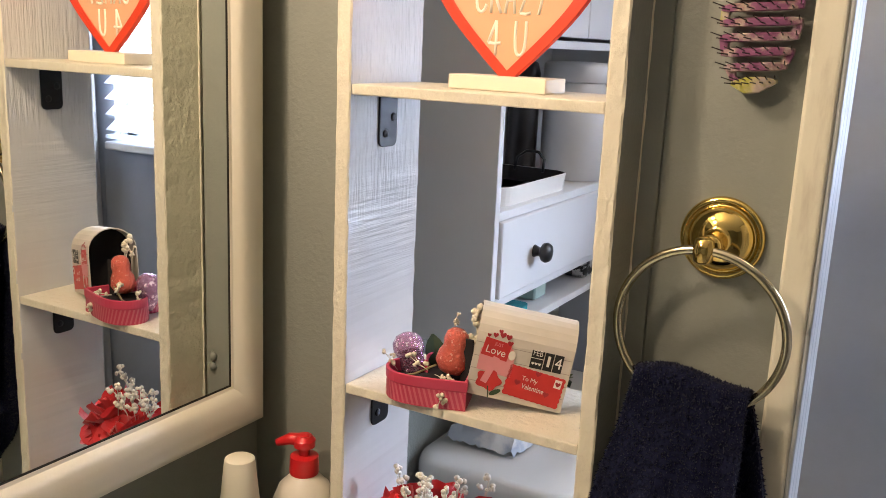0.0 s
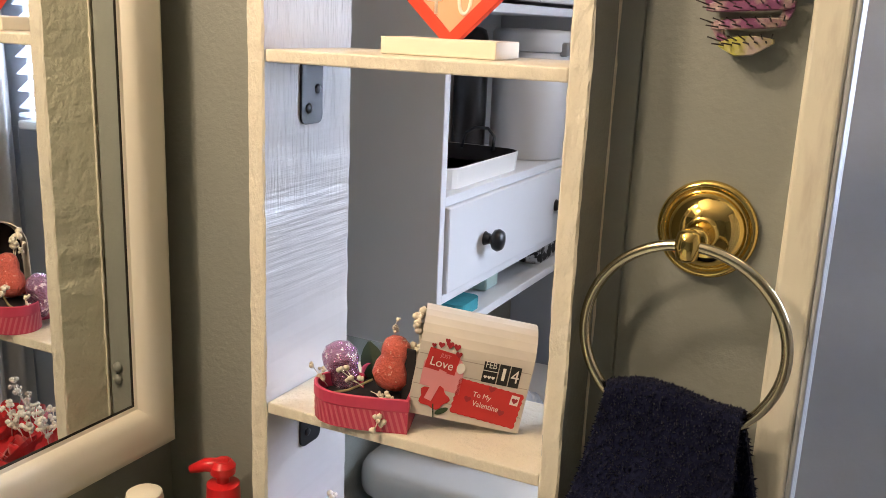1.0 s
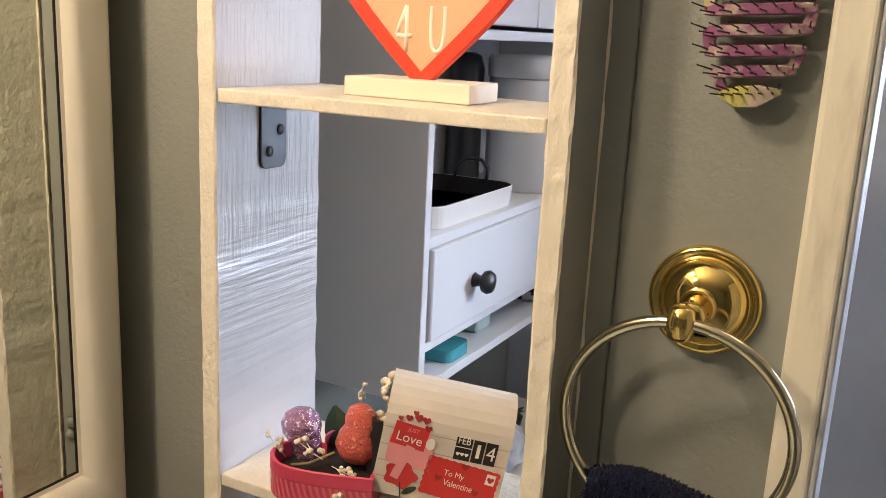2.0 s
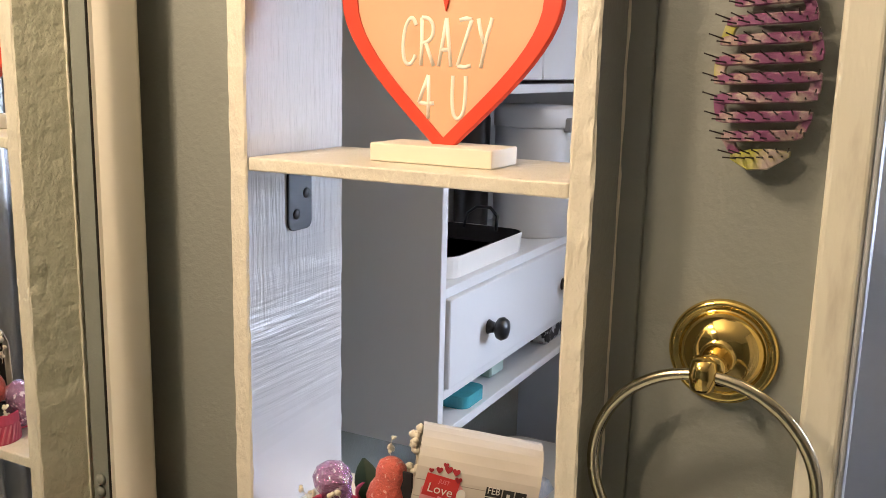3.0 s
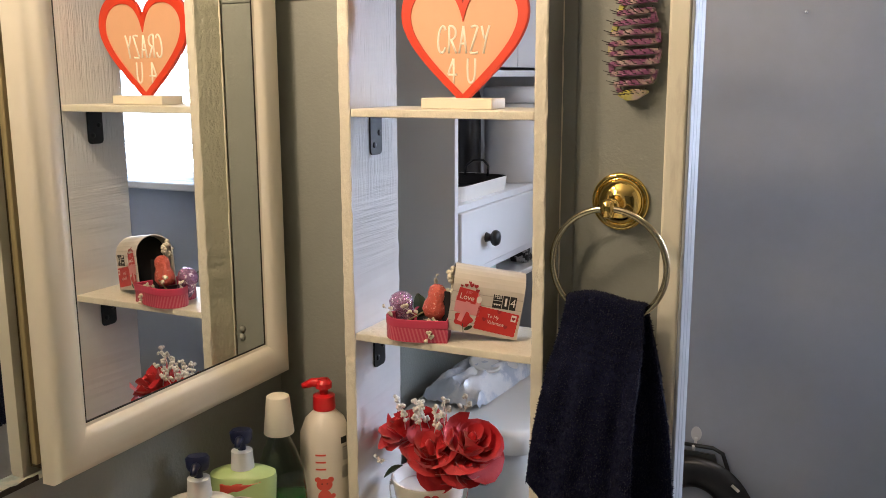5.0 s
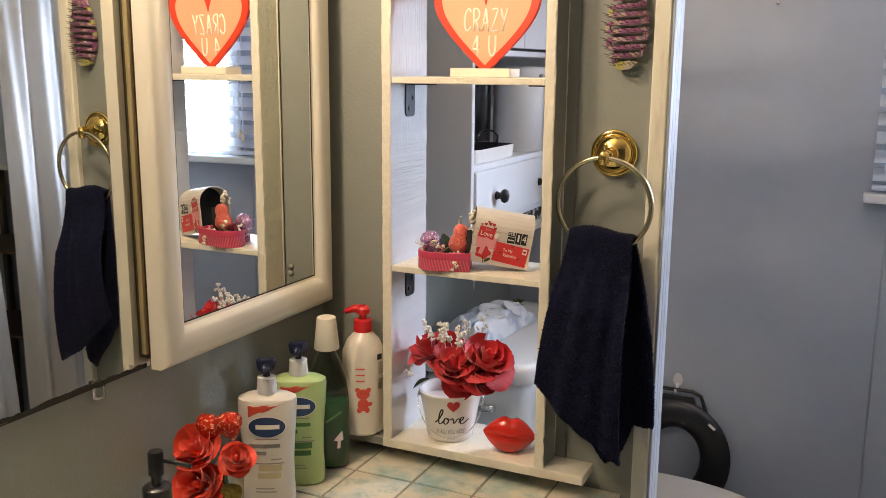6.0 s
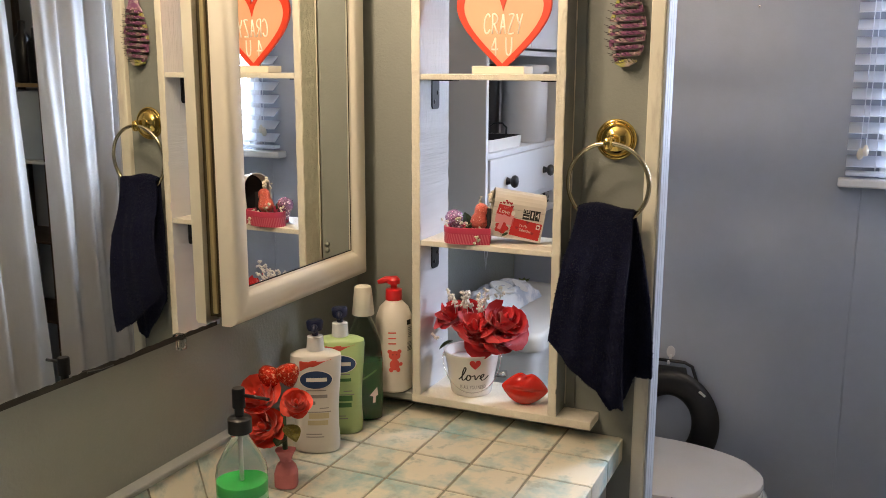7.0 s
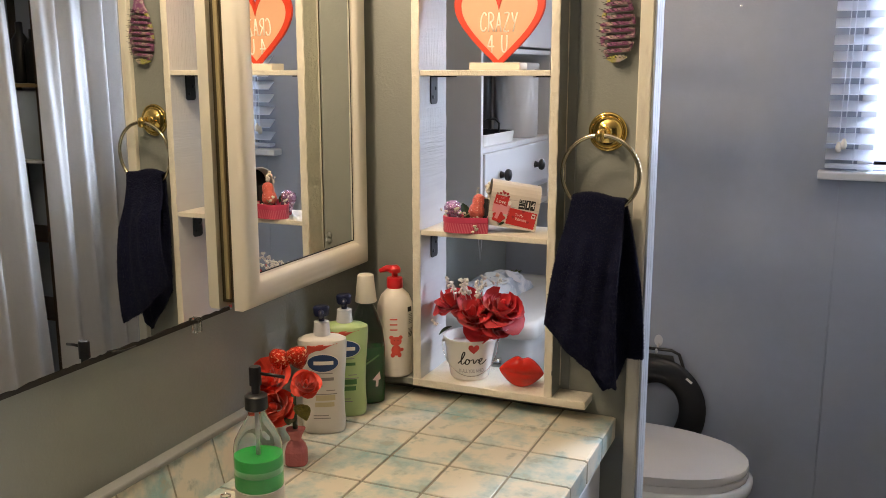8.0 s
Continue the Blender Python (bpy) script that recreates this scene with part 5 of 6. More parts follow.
# ---- bottles on the counter ----
M_LOTION = mat("white_bottle_plastic", (0.66, 0.63, 0.58), 0.35, vary=0.03)
M_GREENB = mat("light_green_bottle_plastic", (0.42, 0.56, 0.24), 0.35, vary=0.04)
M_NAVY = mat("navy_pump_plastic", (0.009, 0.013, 0.045), 0.3, vary=0.1)
M_NAVYLABEL = mat("navy_label_print", (0.015, 0.045, 0.14), 0.4, vary=0.05)
M_REDLABEL = mat("red_label_print", (0.58, 0.07, 0.04), 0.4, vary=0.05)
M_GREYBAR = mat("grey_label_print", (0.27, 0.25, 0.24), 0.5, vary=0.1)
M_GOLDBAR = mat("pale_gold_print", (0.55, 0.48, 0.30), 0.4, vary=0.1)
M_DKGREEN = mat("dark_green_print", (0.06, 0.18, 0.05), 0.5, vary=0.1)
M_COLLAR = mat("milky_pump_collar", (0.72, 0.73, 0.73), 0.3, vary=0.02)
M_REDPUMP = mat("red_pump_plastic", (0.68, 0.02, 0.025), 0.28, vary=0.04)
LOTION = [(0, 0.0396, 0.0223), (0.004, 0.0446, 0.026), (0.022, 0.0462, 0.027), (0.05, 0.0445, 0.0268), (0.085, 0.0440, 0.0272), (0.12, 0.0458, 0.0281), (0.16, 0.0492, 0.0292), (0.195, 0.0513, 0.0292), (0.2035, 0.0501, 0.0281), (0.2085, 0.0396, 0.0233), (0.211, 0.02, 0.0165), (0.2125, 0.0175, 0.0155)]


def lotion(place, turn, body, word, label, bar):
    bottle = thing("lotion_bottle", place, label, "bottle", "lotion bottles on the counter")
    m = Matrix.Translation(place) @ Matrix.Rotation(radians(turn), 4, "Z")
    bm, surf = vessel(LOTION, place, turn, 2.4)
    part("body", bm, body, bottle, smooth=True)
    part("collar", vessel([(0.2122, 0.0178, 0.0178), (0.216, 0.0178, 0.0178), (0.230, 0.0165, 0.0165), (0.240, 0.0160, 0.0160), (0.2415, 0.012, 0.012)], place, turn)[0], M_COLLAR, bottle, "milky plastic collar", smooth=True)
    pump = part("pump", vessel([(0.2415, 0.0062, 0.0062), (0.252, 0.0062, 0.0062), (0.2525, 0.014, 0.010), (0.258, 0.0165, 0.0115), (0.270, 0.0175, 0.0115), (0.274, 0.014, 0.009)], place, turn + 10)[0], M_NAVY, bottle, "navy pump head", smooth=True)
    part("nozzle", tube([m @ Vector((0, -0.008, 0.262)), m @ Vector((0, -0.020, 0.262)), m @ Vector((0, -0.028, 0.256))], 0.005, 10, radii=[0.0065, 0.0055, 0.0045]), M_NAVY, pump)
    decal("label_band", flat_star([(-0.021, 0.006), (0.011, 0.0078), (0.043, 0.009), (0.011, -0.0032), (-0.021, -0.015)], -0.009, 0.190), surf, M_REDLABEL, bottle, "red swoosh")
    decal("label_rim", flat_star(oval(0.0335, 0.0200), 0.002, 0.158), surf, M_PRINTWHITE, bottle, off=0.0004)
    decal("label_oval", flat_star(oval(0.0318, 0.0185), 0.002, 0.158), surf, M_NAVYLABEL, bottle, "dark blue oval label", off=0.0009)
    decal("label_bar", flat_rect(-0.017, 0.024, 0.1545, 0.1625), surf, M_PRINTWHITE, bottle, off=0.0014)
    for u0, u1, v0, v1, mm in ((-0.018, 0.022, 0.1345, 0.1365, M_GREYBAR), (-0.030, 0.024, 0.1195, 0.1265, word), (-0.030, 0.000, 0.106, 0.113, word), (0.008, 0.026, 0.097, 0.099, M_GREYBAR),
                               (-0.014, 0.026, 0.076, 0.088, bar), (-0.032, 0.030, 0.089, 0.091, M_GREYBAR), (-0.016, 0.024, 0.062, 0.072, bar), (-0.020, 0.012, 0.042, 0.044, M_GREYBAR), (-0.020, 0.016, 0.036, 0.038, M_GREYBAR)):
        decal("print_bar", flat_rect(u0, u1, v0, v1), surf, mm, bottle)
    return bottle


lotion((-0.676, 0.563, COUNTER + 0.0003), 27, M_LOTION, M_GREYBAR, "white lotion pump bottle with navy oval label", M_GOLDBAR)
lotion((-0.681, 0.668, COUNTER + 0.0003), 25, M_GREENB, M_DKGREEN, "light green lotion pump bottle with navy pump", M_DKGREEN)

# mouthwash: clear green bottle part full
mw = thing("mouthwash_bottle", (-0.672, 0.752, COUNTER), "clear green mouthwash bottle with tapered white cap", "bottle")
p = (-0.672, 0.752, COUNTER + 0.0003)
MWROWS = [(0, 0.031, 0.021), (0.004, 0.040, 0.027), (0.05, 0.042, 0.028), (0.13, 0.042, 0.028), (0.170, 0.037, 0.026), (0.205, 0.025, 0.021), (0.222, 0.017, 0.017), (0.228, 0.0155, 0.0155)]
bm, msurf = vessel(MWROWS, p, 30, 2.3)
part("body", bm, glass_mat("smoky_green_bottle", (0.42, 0.52, 0.45), 0.03, 1.16, 0.8), mw, "smoky clear plastic body", smooth=True).visible_shadow = False
bm = vessel([(0.0015, 0.031, 0.020), (0.005, 0.038, 0.0252), (0.05, 0.0402, 0.0262), (0.128, 0.0402, 0.0262), (0.1295, 0.039, 0.025)], p, 30, 2.3)[0]
part("liquid", bm, mat("green_mouthwash", (0.012, 0.13, 0.035), 0.10, vary=0.1, coat=0.3), mw, "green mouthwash in the lower body", smooth=True)
part("cap", vessel([(0.2285, 0.0235, 0.0235), (0.230, 0.0245, 0.0245), (0.282, 0.0190, 0.0190), (0.2875, 0.0180, 0.0180), (0.289, 0.0155, 0.0155)], p, 0)[0], M_FRAME, mw, "tapered ivory cap", smooth=True)
decal("arrow", flat_star([(-0.009, -0.002), (0.004, 0.012), (0.008, 0.016), (0.010, -0.002), (0.005, -0.004), (0.004, -0.018), (-0.002, -0.018), (-0.001, -0.004)], 0.020, 0.060), msurf, M_PRINTWHITE, mw, "white arrow print")
decal("label_swoosh", rotated(flat_rect(-0.018, 0.018, -0.002, 0.002), 32, 0.012, 0.104), msurf, mat("light_green_print", (0.12, 0.32, 0.10), 0.4), mw)

mw.scale = (1, 1, 1.045)

# body lotion with a red pump
bb = thing("pump_bottle", (-0.641, 0.838, 0.8505), "white bottle with red pump and red bear print", "bottle")
p = (-0.641, 0.838, 0.8505)
BROW = [(0, 0.033, 0.029), (0.005, 0.0385, 0.034), (0.05, 0.0395, 0.035), (0.13, 0.0405, 0.036), (0.165, 0.0395, 0.035), (0.187, 0.031, 0.029), (0.199, 0.019, 0.019), (0.203, 0.016, 0.016)]
bm, surf = vessel(BROW, p, 40)
part("body", bm, mat("cream_bottle_plastic", (0.78, 0.72, 0.64), 0.3, vary=0.03), bb, smooth=True)
part("collar", vessel([(0.2032, 0.0175, 0.0175), (0.206, 0.0182, 0.0182), (0.226, 0.0172, 0.0172), (0.228, 0.010, 0.010)], p)[0], M_REDPUMP, bb, "ribbed red collar", smooth=True)
pm = Matrix.Translation(p) @ Matrix.Rotation(radians(-62), 4, "Z")
pump = part("pump", vessel([(0.228, 0.007, 0.007), (0.238, 0.007, 0.007), (0.2385, 0.013, 0.013), (0.247, 0.0135, 0.0135), (0.253, 0.009, 0.009)], p)[0], M_REDPUMP, bb, "red pump head", smooth=True)
part("nozzle", tube([pm @ Vector((0, 0.006, 0.246)), pm @ Vector((0, -0.018, 0.247)), pm @ Vector((0, -0.034, 0.241))], 0.006, 10, radii=[0.0095, 0.0075, 0.0045]), M_REDPUMP, pump)
M_BEAR = mat("red_bear_print", (0.72, 0.09, 0.06), 0.45)
for bm in (flat_star(oval(0.0105, 0.0125), -0.007, 0.066), flat_star(oval(0.0125, 0.0105), -0.007, 0.087), flat_star(oval(0.0048, 0.0048), -0.017, 0.0955), flat_star(oval(0.0048, 0.0048), 0.003, 0.0955), flat_star(oval(0.0042, 0.0042), 0.006, 0.067), flat_star(oval(0.0045, 0.0055), -0.0145, 0.0545), flat_star(oval(0.0045, 0.0055), 0.0005, 0.0545)):
    decal("bear_print", bm, surf, M_BEAR, bb)
for u in (-0.011, -0.003):
    decal("bear_eye", flat_star(oval(0.0012, 0.0012, 8), u, 0.089), surf, M_INK, bb, off=0.0012)
for k in range(7):
    decal("code_bar", flat_rect(0.022, 0.0335, 0.094 + 0.003 * k, 0.0955 + 0.003 * k), surf, M_INK if k < 4 else M_GREYBAR, bb)
for k in range(6):
    decal("code_bar", flat_rect(0.0235, 0.0335, 0.124 + 0.004 * k, 0.126 + 0.004 * k), surf, M_GREYBAR, bb)
decal("round_mark", flat_rect(0.021, 0.031, 0.152, 0.163), surf, M_INK, bb)
for k in range(3):
    decal("print_bar", flat_rect(-0.020, -0.004, 0.112 + 0.012 * k, 0.115 + 0.012 * k), surf, M_BEAR, bb)

bb.scale = (1.05, 1.05, 1.035)

# ---- soap dispenser ----
soap = thing("soap_dispenser", (-0.574, 0.178, COUNTER), "clear soap dispenser with black pump and green soap", "soap dispenser")
p = (-0.574, 0.178, COUNTER + 0.0003)
SROWS = [(0, 0.038, 0.038), (0.003, 0.0415, 0.0415), (0.06, 0.0425, 0.0425), (0.125, 0.0425, 0.0425), (0.138, 0.040, 0.040), (0.158, 0.029, 0.029), (0.176, 0.0175, 0.0175), (0.182, 0.015, 0.015), (0.188, 0.015, 0.015)]
M_BOTTLE = glass_mat("clear_bottle_plastic", (0.95, 0.97, 0.95), 0.02, 1.06, 0.8)
bm, ssurf = vessel(SROWS, p, 30)
part("body", bm, M_BOTTLE, soap, "clear plastic body", smooth=True).visible_shadow = False
part("liquid", vessel([(0.003, 0.037, 0.037), (0.006, 0.0393, 0.0393), (0.060, 0.0403, 0.0403), (0.1105, 0.0403, 0.0403), (0.1125, 0.039, 0.039), (0.113, 0.010, 0.010)], p, 0)[0], mat("green_liquid_soap", (0.03, 0.36, 0.065), 0.2, vary=0.12, grain=20), soap, "bright green liquid soap", smooth=True)
part("label", vessel([(0.003, 0.0425, 0.0425), (0.061, 0.0432, 0.0432)], p, 0)[0], mat("cream_label", (0.62, 0.60, 0.52), 0.45), soap, "cream label round the base", smooth=True)
# Paler ring paints the light that shows through the soap near its surface.
part("soap_line", vessel([(0.085, 0.0405, 0.0405), (0.087, 0.0411, 0.0411), (0.093, 0.0411, 0.0411), (0.095, 0.0405, 0.0405)], p, 0)[0], mat("pale_green_light_through_soap", (0.16, 0.50, 0.20), 0.3, vary=0.1), soap, "paler green ring for light through the soap", smooth=True)
part("dip_tube", tube([Vector(p) + Vector((0, 0, 0.107)), Vector(p) + Vector((0, 0, 0.186))], 0.0035, 8), M_COLLAR, soap, "milky dip tube")
part("collar", vessel([(0.1885, 0.0175, 0.0175), (0.190, 0.0195, 0.0195), (0.211, 0.0195, 0.0195), (0.213, 0.017, 0.017), (0.215, 0.009, 0.009)], p)[0], M_BLACKPL, soap, "black screw collar", smooth=True)
pump = part("pump", vessel([(0.2152, 0.0075, 0.0075), (0.228, 0.0075, 0.0075), (0.2282, 0.0105, 0.0105), (0.256, 0.0105, 0.0105), (0.258, 0.009, 0.009)], p)[0], M_BLACKPL, soap, "black pump head", smooth=True)
part("spout", tube([Vector(p) + Vector((0.004, 0.001, 0.247)), Vector(p) + Vector((0.030, 0.006, 0.246)), Vector(p) + Vector((0.052, 0.010, 0.244))], 0.0028, 8), M_BLACKPL, pump)

soap.scale = (0.97, 0.97, 1.06)

# ---- small wrapped rose bunch ----
bunch = thing("rose_bunch", (-0.630, 0.380, COUNTER), "small bunch of scarlet silk roses in pink paper", "flowers")
part("paper_wrap", vessel([(0, 0.019, 0.017), (0.003, 0.0215, 0.019), (0.028, 0.0215, 0.019), (0.040, 0.018, 0.015), (0.050, 0.010, 0.009), (0.058, 0.012, 0.010), (0.072, 0.019, 0.014)], (-0.630, 0.380, COUNTER + 0.0003), 25, 3.2, 20)[0], mat("pink_crepe_paper", (0.56, 0.17, 0.18), 0.65, vary=0.12, grain=40, bump=0.5, bump_scale=70), bunch, "crumpled pink paper wrap")
part("stem", tube([(-0.630, 0.380, 0.86), (-0.634, 0.384, 0.90), (-0.638, 0.388, 0.95)], 0.005, 8), M_LEAF, bunch)
for x, y, z, r, way, seed in ((-0.682, 0.380, 0.968, 0.036, (-0.1, -0.8, 0.5), 21), (-0.664, 0.366, 0.922, 0.037, (0.1, -0.9, 0.1), 22), (-0.600, 0.374, 0.974, 0.025, (0.5, -0.7, 0.4), 23)):
    rose((x, y, z), r, (way[0], way[1], way[2] + 0.4), seed, M_ORANGE, bunch, "scarlet silk rose", ((0.28, 2, 1.05), (0.55, 3, 1.0), (0.82, 3, 0.85), (1.0, 4, 0.45)))
for dx in (-0.020, 0.020):
    part("glitter_heart", blob([(0.003, -0.026), (0.012, -0.018), (0.021, -0.004), (0.0225, 0.006), (0.018, 0.015), (0.008, 0.019), (0.001, 0.0195)], (-0.655 + dx, 0.402, 1.010 + dx * 0.3), (-dx * 900, 0), (1.1, 0.8)), M_GLITFIRE, bunch, "red glitter heart lobe")
bm = leaf((-0.620, 0.372, 0.93), (0.8, -0.5, -0.15), 0.042, 0.034)
part("gold_leaf", bm, mat("gold_flecked_leaf", (0.28, 0.26, 0.05), 0.3, 0.3, vary=0.5, grain=180, bump=0.8, bump_scale=260), bunch, "gold-flecked green leaf")
part("green_leaf", leaf((-0.633, 0.376, 0.90), (0.3, -0.8, 0.3), 0.04, 0.026), M_LEAF, bunch, "dark green leaf")

bunch.location += K * Vector((-0.010, 0.016, 0))

# ---- blind ----
blind = thing("window_blind", (0.53, 1.94, 1.28), "white slatted window blind with cords", "blind")
M_SLAT = mat("white_blind_slat", (0.78, 0.78, 0.80), 0.45, vary=0.03)
st = M_SLAT.node_tree
through_light, blend = st.nodes.new("ShaderNodeBsdfTranslucent"), st.nodes.new("ShaderNodeMixShader")
through_light.inputs["Color"].default_value = (0.90, 0.93, 0.98, 1)
blend.inputs[0].default_value = 0.75
st.links.new(st.nodes["Principled BSDF"].outputs[0], blend.inputs[1])
st.links.new(through_light.outputs[0], blend.inputs[2])
st.links.new(blend.outputs[0], st.nodes["Material Output"].inputs["Surface"])
tilt = radians(36)
for k in range(18):
    z = 1.312 + 0.0478 * k
    bm = box(0.258, 0.846, -0.024, 0.024, -0.0014, 0.0014)
    for v in bm.verts:
        y0, z0 = v.co.y, v.co.z
        v.co.y, v.co.z = 1.948 + y0 * math.cos(tilt) - z0 * math.sin(tilt), z + y0 * math.sin(tilt) + z0 * math.cos(tilt)
    part("slat", bm, M_SLAT, blind)
part("bottom_rail", box(0.258, 0.846, 1.925, 1.965, 1.272, 1.284, 0.003, seg=2), M_SLAT, blind)
part("head_rail", box(0.255, 0.848, 1.920, 1.966, 2.175, 2.215, 0.003), M_SLAT, blind)
for x in (0.335, 0.55, 0.745):
    for y in (1.9225, 1.9735):
        part("ladder_cord", tube([(x, y, 1.285), (x, y, 2.174)], 0.0009, 5), M_SLAT, blind)
for x, z in ((0.292, 1.352), (0.306, 1.362)):
    cord = part("pull_cord", tube([(x + 0.012, 1.915, 2.174), (x, 1.913, z)], 0.0012, 6), M_SLAT, blind)
    part("tassel", lathe([(0.003, 0.0), (0.0085, -0.012), (0.009, -0.022), (0.006, -0.030), (0.002, -0.032)][::-1], (x, 1.913, z), 12), M_FRAME, cord)
bm = bmesh.new()
grid = []
for i in range(61):
    t = i / 60
    grid.append([bm.verts.new((0.25 + 0.575 * t, 1.893 + 0.010 * math.sin(30 * t) + 0.004 * math.sin(71 * t), 1.86 + 0.40 * j / 8 - 0.02 * (j == 0) * math.sin(30 * t + 1))) for j in range(9)])
for a, b in zip(grid, grid[1:]):
    for j in range(8):
        bm.faces.new((a[j], b[j], b[j + 1], a[j + 1]))
bmesh.ops.solidify(bm, geom=bm.faces[:], thickness=0.001)
part("valance", bm, M_CURTAIN, None, "gathered pale cloth valance above the window", True, category="curtain")

# ---- child seat hanging on the wall ----
ringseat = thing("child_toilet_seat", (-0.2, 1.96, 0.28), "black padded child toilet seat hanging on a wall hook", "toilet seat")
bm, n, sec = bmesh.new(), 48, 14
loops = []
for k in range(n):
    a = 2 * math.pi * k / n
    rx, rz = 0.118, 0.132 * (1.12 if math.sin(a) < 0 else 1.0)
    c = Vector((-0.205 + rx * math.cos(a), 1.944, 0.440 + rz * math.sin(a)))
    d = Vector((math.cos(a), 0, math.sin(a)))
    loops.append([bm.verts.new(c + d * 0.044 * math.cos(2 * math.pi * j / sec) + Vector((0, 0.022 * math.sin(2 * math.pi * j / sec), 0))) for j in range(sec)])
for k in range(n):
    a, b = loops[k], loops[(k + 1) % n]
    for j in range(sec):
        bm.faces.new((a[j], a[(j + 1) % sec], b[(j + 1) % sec], b[j]))
part("ring", bm, mat("black_vinyl", (0.012, 0.012, 0.014), 0.35, vary=0.15), ringseat, "padded black ring", smooth=True)
part("handle", tube([(-0.285, 1.95, 0.600), (-0.282, 1.95, 0.630), (-0.265, 1.95, 0.643), (-0.165, 1.95, 0.643), (-0.140, 1.95, 0.632), (-0.125, 1.95, 0.590), (-0.120, 1.95, 0.560)], 0.0055, 10), M_BLACKPL, ringseat)
part("front_panel", prism([(-0.075, -0.03), (0.06, -0.03), (0.045, 0.025), (-0.06, 0.025)], 0.006, at_face(-0.205, 1.960, 0.598)), mat("dark_grey_plastic", (0.05, 0.055, 0.055), 0.4), ringseat)
part("sticker", prism([(-0.012, -0.004), (0.012, -0.004), (0.012, 0.004), (-0.012, 0.004)], 0.0012, at_face(-0.100, 1.9215, 0.555) @ Matrix.Rotation(radians(-38), 4, "Z")), M_PRINTWHITE, ringseat, "small white sticker")
hook = thing("wall_hook", (-0.215, BACK_Y, 0.64), "white plastic adhesive wall hook", "hook")
part("plate", prism(oval(0.014, 0.020), 0.004, at_face(-0.214, BACK_Y - 0.0005, 0.665)), M_WHITE, hook)
part("prong", tube([(-0.214, BACK_Y - 0.004, 0.655), (-0.214, BACK_Y - 0.012, 0.640), (-0.214, BACK_Y - 0.036, 0.633), (-0.214, BACK_Y - 0.042, 0.645)], 0.004, 8), M_WHITE, hook)

# ---- on and in the wall cabinet ----
st = thing("serving_tray", (-0.66, 1.40, 1.357), "white enamel tray with dark inside and wire handle", "tray")


def round_rect(x0, x1, y0, y1, r, n=6):
    pts = []
    for cx, cy, a0 in ((x1 - r, y1 - r, 0), (x0 + r, y1 - r, 90), (x0 + r, y0 + r, 180), (x1 - r, y0 + r, 270)):
        for k in range(n + 1):
            a = radians(a0 + 90 * k / n)
            pts.append((cx + r * math.cos(a), cy + r * math.sin(a)))
    return pts


outer = round_rect(-0.740, -0.578, 1.250, 1.530, 0.035)
n = len(outer)
mid = (-0.66, 1.39)
bm = bmesh.new()
loops = [[bm.verts.new((mid[0] + (x - mid[0]) * g, mid[1] + (y - mid[1]) * g, 1.3575 + h)) for x, y in outer] for g, h in ((0.97, 0), (1.0, 0.030), (0.985, 0.031), (0.985, 0.029))]
for a, b in zip(loops, loops[1:]):
    for k in range(n):
        bm.faces.new((a[k], a[(k + 1) % n], b[(k + 1) % n], b[k]))
bm.faces.new(loops[0][::-1])
part("tray_wall", bm, M_ENAMEL, st, "white enamel outside")
bm = bmesh.new()
loops = [[bm.verts.new((mid[0] + (x - mid[0]) * g, mid[1] + (y - mid[1]) * g, 1.3575 + h)) for x, y in outer] for g, h in ((0.982, 0.0305), (0.952, 0.004))]
for k in range(n):
    bm.faces.new((loops[0][k], loops[0][(k + 1) % n], loops[1][(k + 1) % n], loops[1][k]))
bm.faces.new(loops[1])
bmesh.ops.solidify(bm, geom=bm.faces[:], thickness=0.0006)
part("tray_inside", bm, mat("dark_brown_enamel", (0.018, 0.011, 0.008), 0.35, vary=0.2), st, "dark brown inside")
part("handle", tube([(-0.690, 1.522, 1.382), (-0.688, 1.530, 1.405), (-0.672, 1.534, 1.417), (-0.648, 1.534, 1.417), (-0.634, 1.530, 1.405), (-0.632, 1.522, 1.382)], 0.0028, 8), M_BLACK, st)
can = thing("canister", (-0.635, 1.67, 1.357), "tall pale grey metal canister with lid", "canister")
M_CAN = mat("pale_grey_enamel", (0.62, 0.61, 0.60), 0.4, vary=0.03)
part("body", lathe([(0.066, 0), (0.068, 0.003), (0.068, 0.185), (0.066, 0.187)], (-0.632, 1.675, 1.3575), 40), M_CAN, can)
part("lid", lathe([(0.070, 0), (0.071, 0.002), (0.071, 0.030), (0.067, 0.036), (0.02, 0.038)], (-0.632, 1.675, 1.5448), 40), M_CAN, can)
part("clasp", box(-0.572, -0.555, 1.648, 1.668, 1.538, 1.562, 0.003), mat("grey_clasp", (0.3, 0.3, 0.3), 0.4), can)
part("dark_bottle", lathe([(0.028, 0), (0.03, 0.003), (0.03, 0.20), (0.024, 0.22), (0.014, 0.225)], (-0.715, 1.60, 1.3575), 24), mat("black_bottle", (0.012, 0.010, 0.010), 0.3), None, "tall dark bottle at the back of the shelf", category="bottle")
part("patterned_bag", box(-0.74, -0.585, 1.66, 1.80, 1.1575, 1.198, 0.008, seg=2), mat("black_white_print_cloth", (0.55, 0.55, 0.54), 0.7, stain=(0.02, 0.02, 0.02), stain_scale=34, stain_low=0.49, stain_high=0.52), None, "black and white patterned pouch on the open shelf", category="pouch")
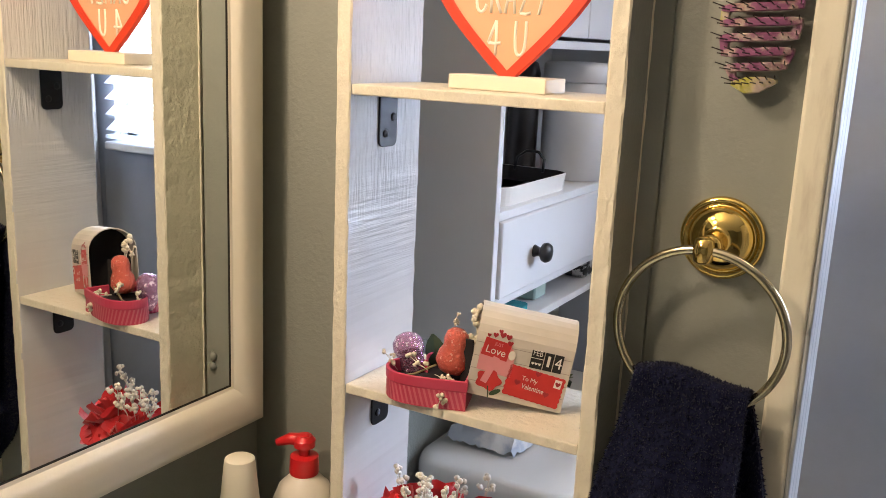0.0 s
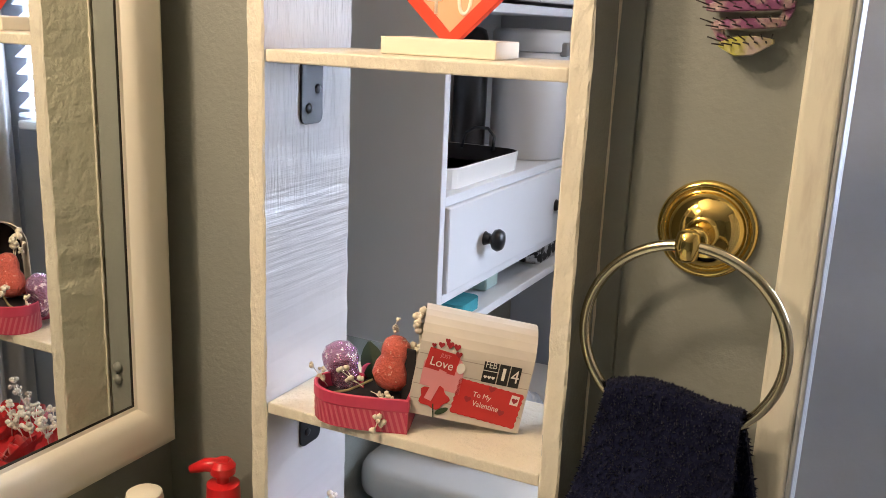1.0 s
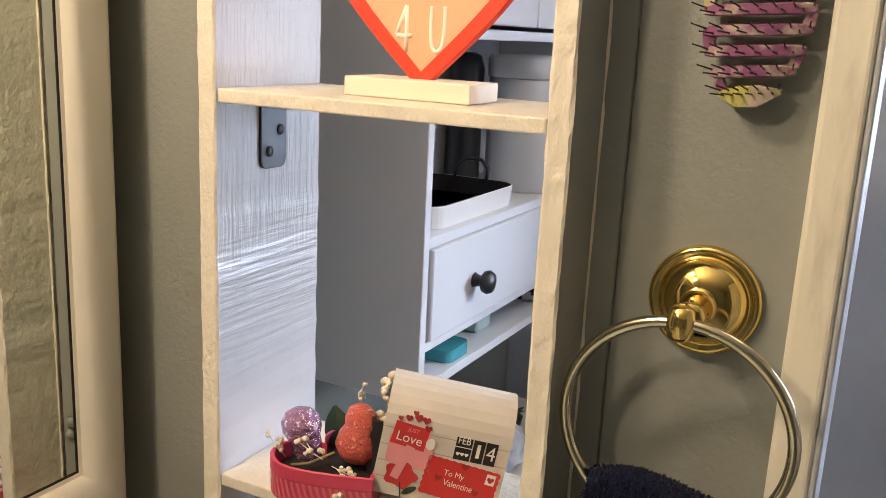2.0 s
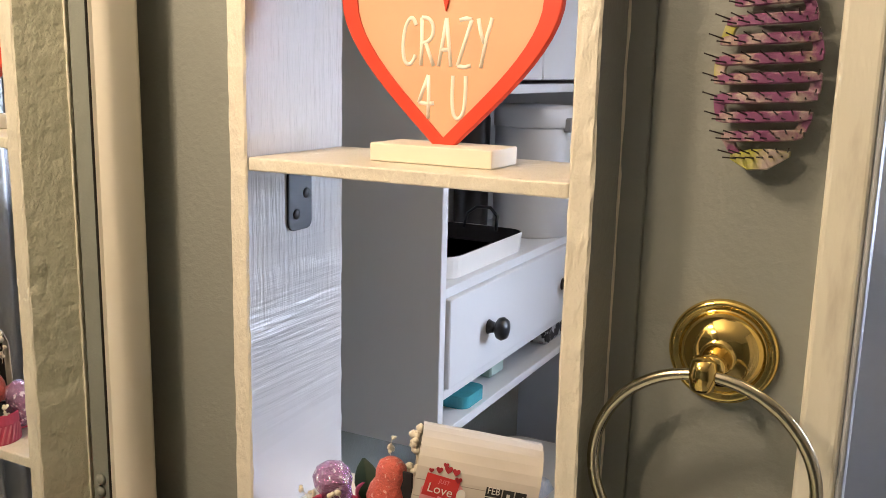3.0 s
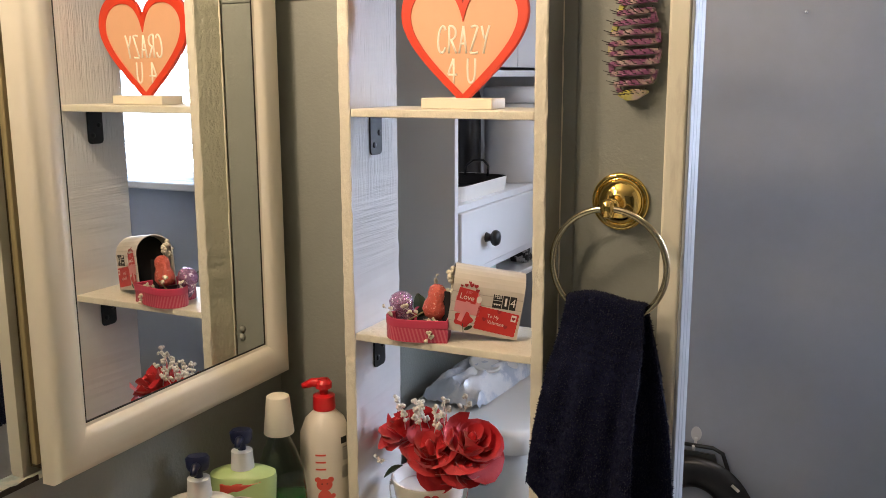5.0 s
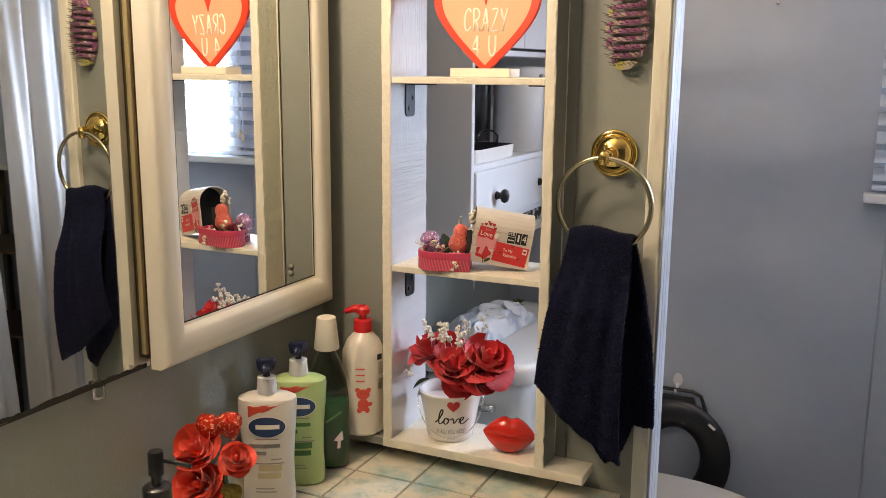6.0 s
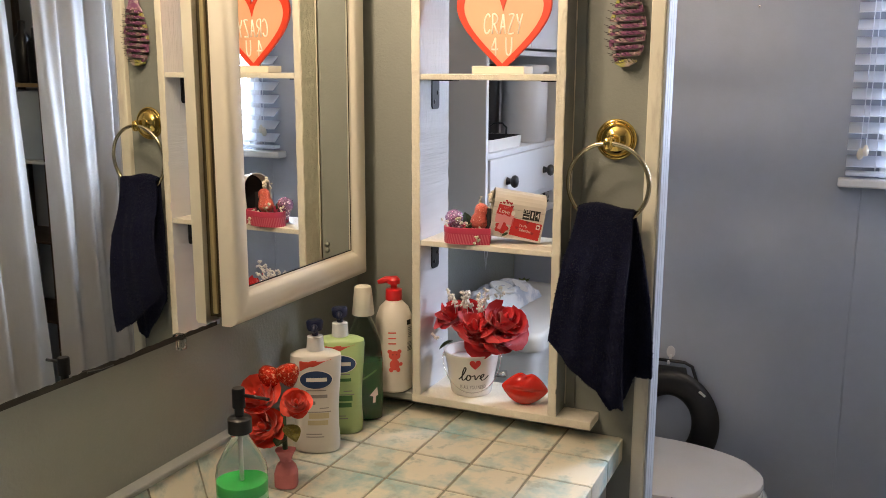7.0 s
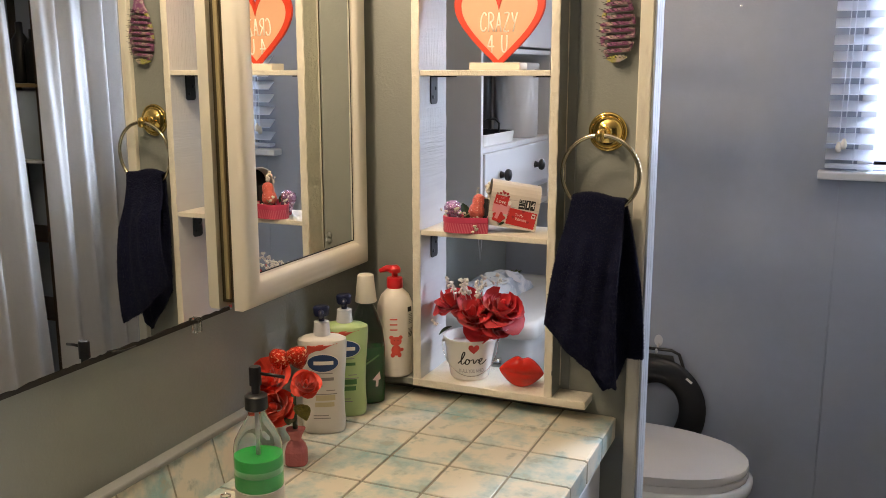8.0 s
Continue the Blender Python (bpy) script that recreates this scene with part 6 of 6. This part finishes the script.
part("teal_packet", prism(round_rect(-0.07, 0.07, -0.035, 0.035, 0.015), 0.018, Matrix.Translation((-0.645, 1.34, 1.1575))), mat("teal_film", (0.06, 0.36, 0.42), 0.25, vary=0.3, grain=20, bump=0.5, bump_scale=40), None, "teal plastic packet on the open shelf", category="packet")
part("mint_box", box(-0.70, -0.60, 1.45, 1.50, 1.1575, 1.194, 0.003), mat("mint_card", (0.42, 0.55, 0.50), 0.5, vary=0.1), None, "mint green small carton on the open shelf", category="carton")

# wipes packet on the tank
wp = thing("wipes_packet", (-0.64, 1.52, 0.883), "crumpled pale blue wipes packet with round lid", "packet")
bm = bmesh.new()
grid = []
for i in range(29):
    row = []
    for j in range(23):
        u, v = i / 28 * 2 - 1, j / 22 * 2 - 1
        h = 0.062 * (1 - abs(u) ** 4) ** 0.5 * (1 - abs(v) ** 3) ** 0.5 if abs(u) < 1 and abs(v) < 1 else 0
        h += 0.012 * noise.noise(Vector((4 * u + 3, 4 * v, 2))) * (1 if h > 0 else 0.6) + (0.018 * abs(noise.noise(Vector((7 * u, 7 * v, 9)))) if abs(u) > 0.8 else 0)
        row.append(bm.verts.new((-0.645 + 0.072 * v + 0.012 * u, 1.52 + 0.150 * u, 0.884 + max(0.0006, h))))
    grid.append(row)
for a, b in zip(grid, grid[1:]):
    for j in range(22):
        bm.faces.new((a[j], b[j], b[j + 1], a[j + 1]))
part("film", bm, mat("pale_blue_film", (0.55, 0.62, 0.74), 0.22, vary=0.12, grain=14, bump=0.7, bump_scale=30, stain=(0.80, 0.82, 0.86), stain_scale=14, stain_low=0.45, stain_high=0.55), wp, "pale blue crinkled film", smooth=True)
part("round_lid", lathe([(0.046, 0), (0.046, 0.004), (0.040, 0.006), (0.038, 0.0045), (0.005, 0.005)], (-0.628, 1.50, 0.9425), 32, Matrix.Rotation(radians(18), 4, "Y"), None, (0.8, 1)), M_COLLAR, wp, "translucent round lid")
part("print_patch", prism(oval(0.03, 0.022), 0.0008, Matrix.Translation((-0.596, 1.565, 0.9385)) @ Matrix.Rotation(radians(35), 4, "Y")), M_WHITE, wp)

plant = thing("potted_plant", (-0.645, 1.74, 0.883), "small olive green plant standing on the tank lid", "plant")
part("pot", lathe([(0.014, 0), (0.018, 0.02), (0.019, 0.024)], (-0.645, 1.74, 0.877), 20), M_LEAF, plant)
for k in range(9):
    a = k * 0.9
    part("leaf", leaf((-0.645, 1.74, 0.8965), (math.cos(a) * 0.6, math.sin(a) * 0.6, 0.9), 0.029, 0.014, m=M_LEAF), mat("olive_leaf", (0.10, 0.14, 0.04), 0.5, vary=0.2) if k == 0 else bpy.data.materials["olive_leaf"], plant)

part("finger_ring", tube([(-0.682 + 0.0085 * math.cos(a * math.pi / 16), 0.225 + 0.0085 * math.sin(a * math.pi / 16), COUNTER + 0.0018) for a in range(32)], 0.0017, 8, True), M_CHROME, None, "plain silver ring lying on the tiled counter", True, category="ring")

# ---- small wall fittings ----
for x, z in ((-0.6045, 1.163), (-0.6035, 1.148)):
    part("paint_blob_hook", lathe([(0.007, 0), (0.0065, 0.003), (0.003, 0.006)], (x, PART_Y - 0.0003, z), 10, TO_ROOM), M_WALL, None, "small painted-over hook on the partition wall", category="hook", group="painted-over hooks")
part("hair_pin", tube([(-0.753, 0.050, 1.118), (-0.751, 0.077, 1.114), (-0.750, 0.100, 1.1145)], 0.0016, 6), M_BLACK, None, "thin black hair pin caught on the mirror edge", category="hair pin")
part("hanging_cord", tube([(-0.664, 1.450, 1.134), (-0.666, 1.451, 1.06), (-0.661, 1.451, 1.005), (-0.656, 1.451, 1.06), (-0.654, 1.450, 1.134)], 0.0016, 6), M_COLLAR, None, "thin clear cord loop hanging below the wall cabinet", category="cord")
part("wall_nail", lathe([(0.0008, 0.0), (0.0012, 0.010), (0.0042, 0.0105), (0.0045, 0.0125), (0.002, 0.0135)], (-0.012, 1.9795, 1.752), 12, TO_ROOM), M_CHROME, None, "small bright metal nail in the blue-grey wall", category="nail")
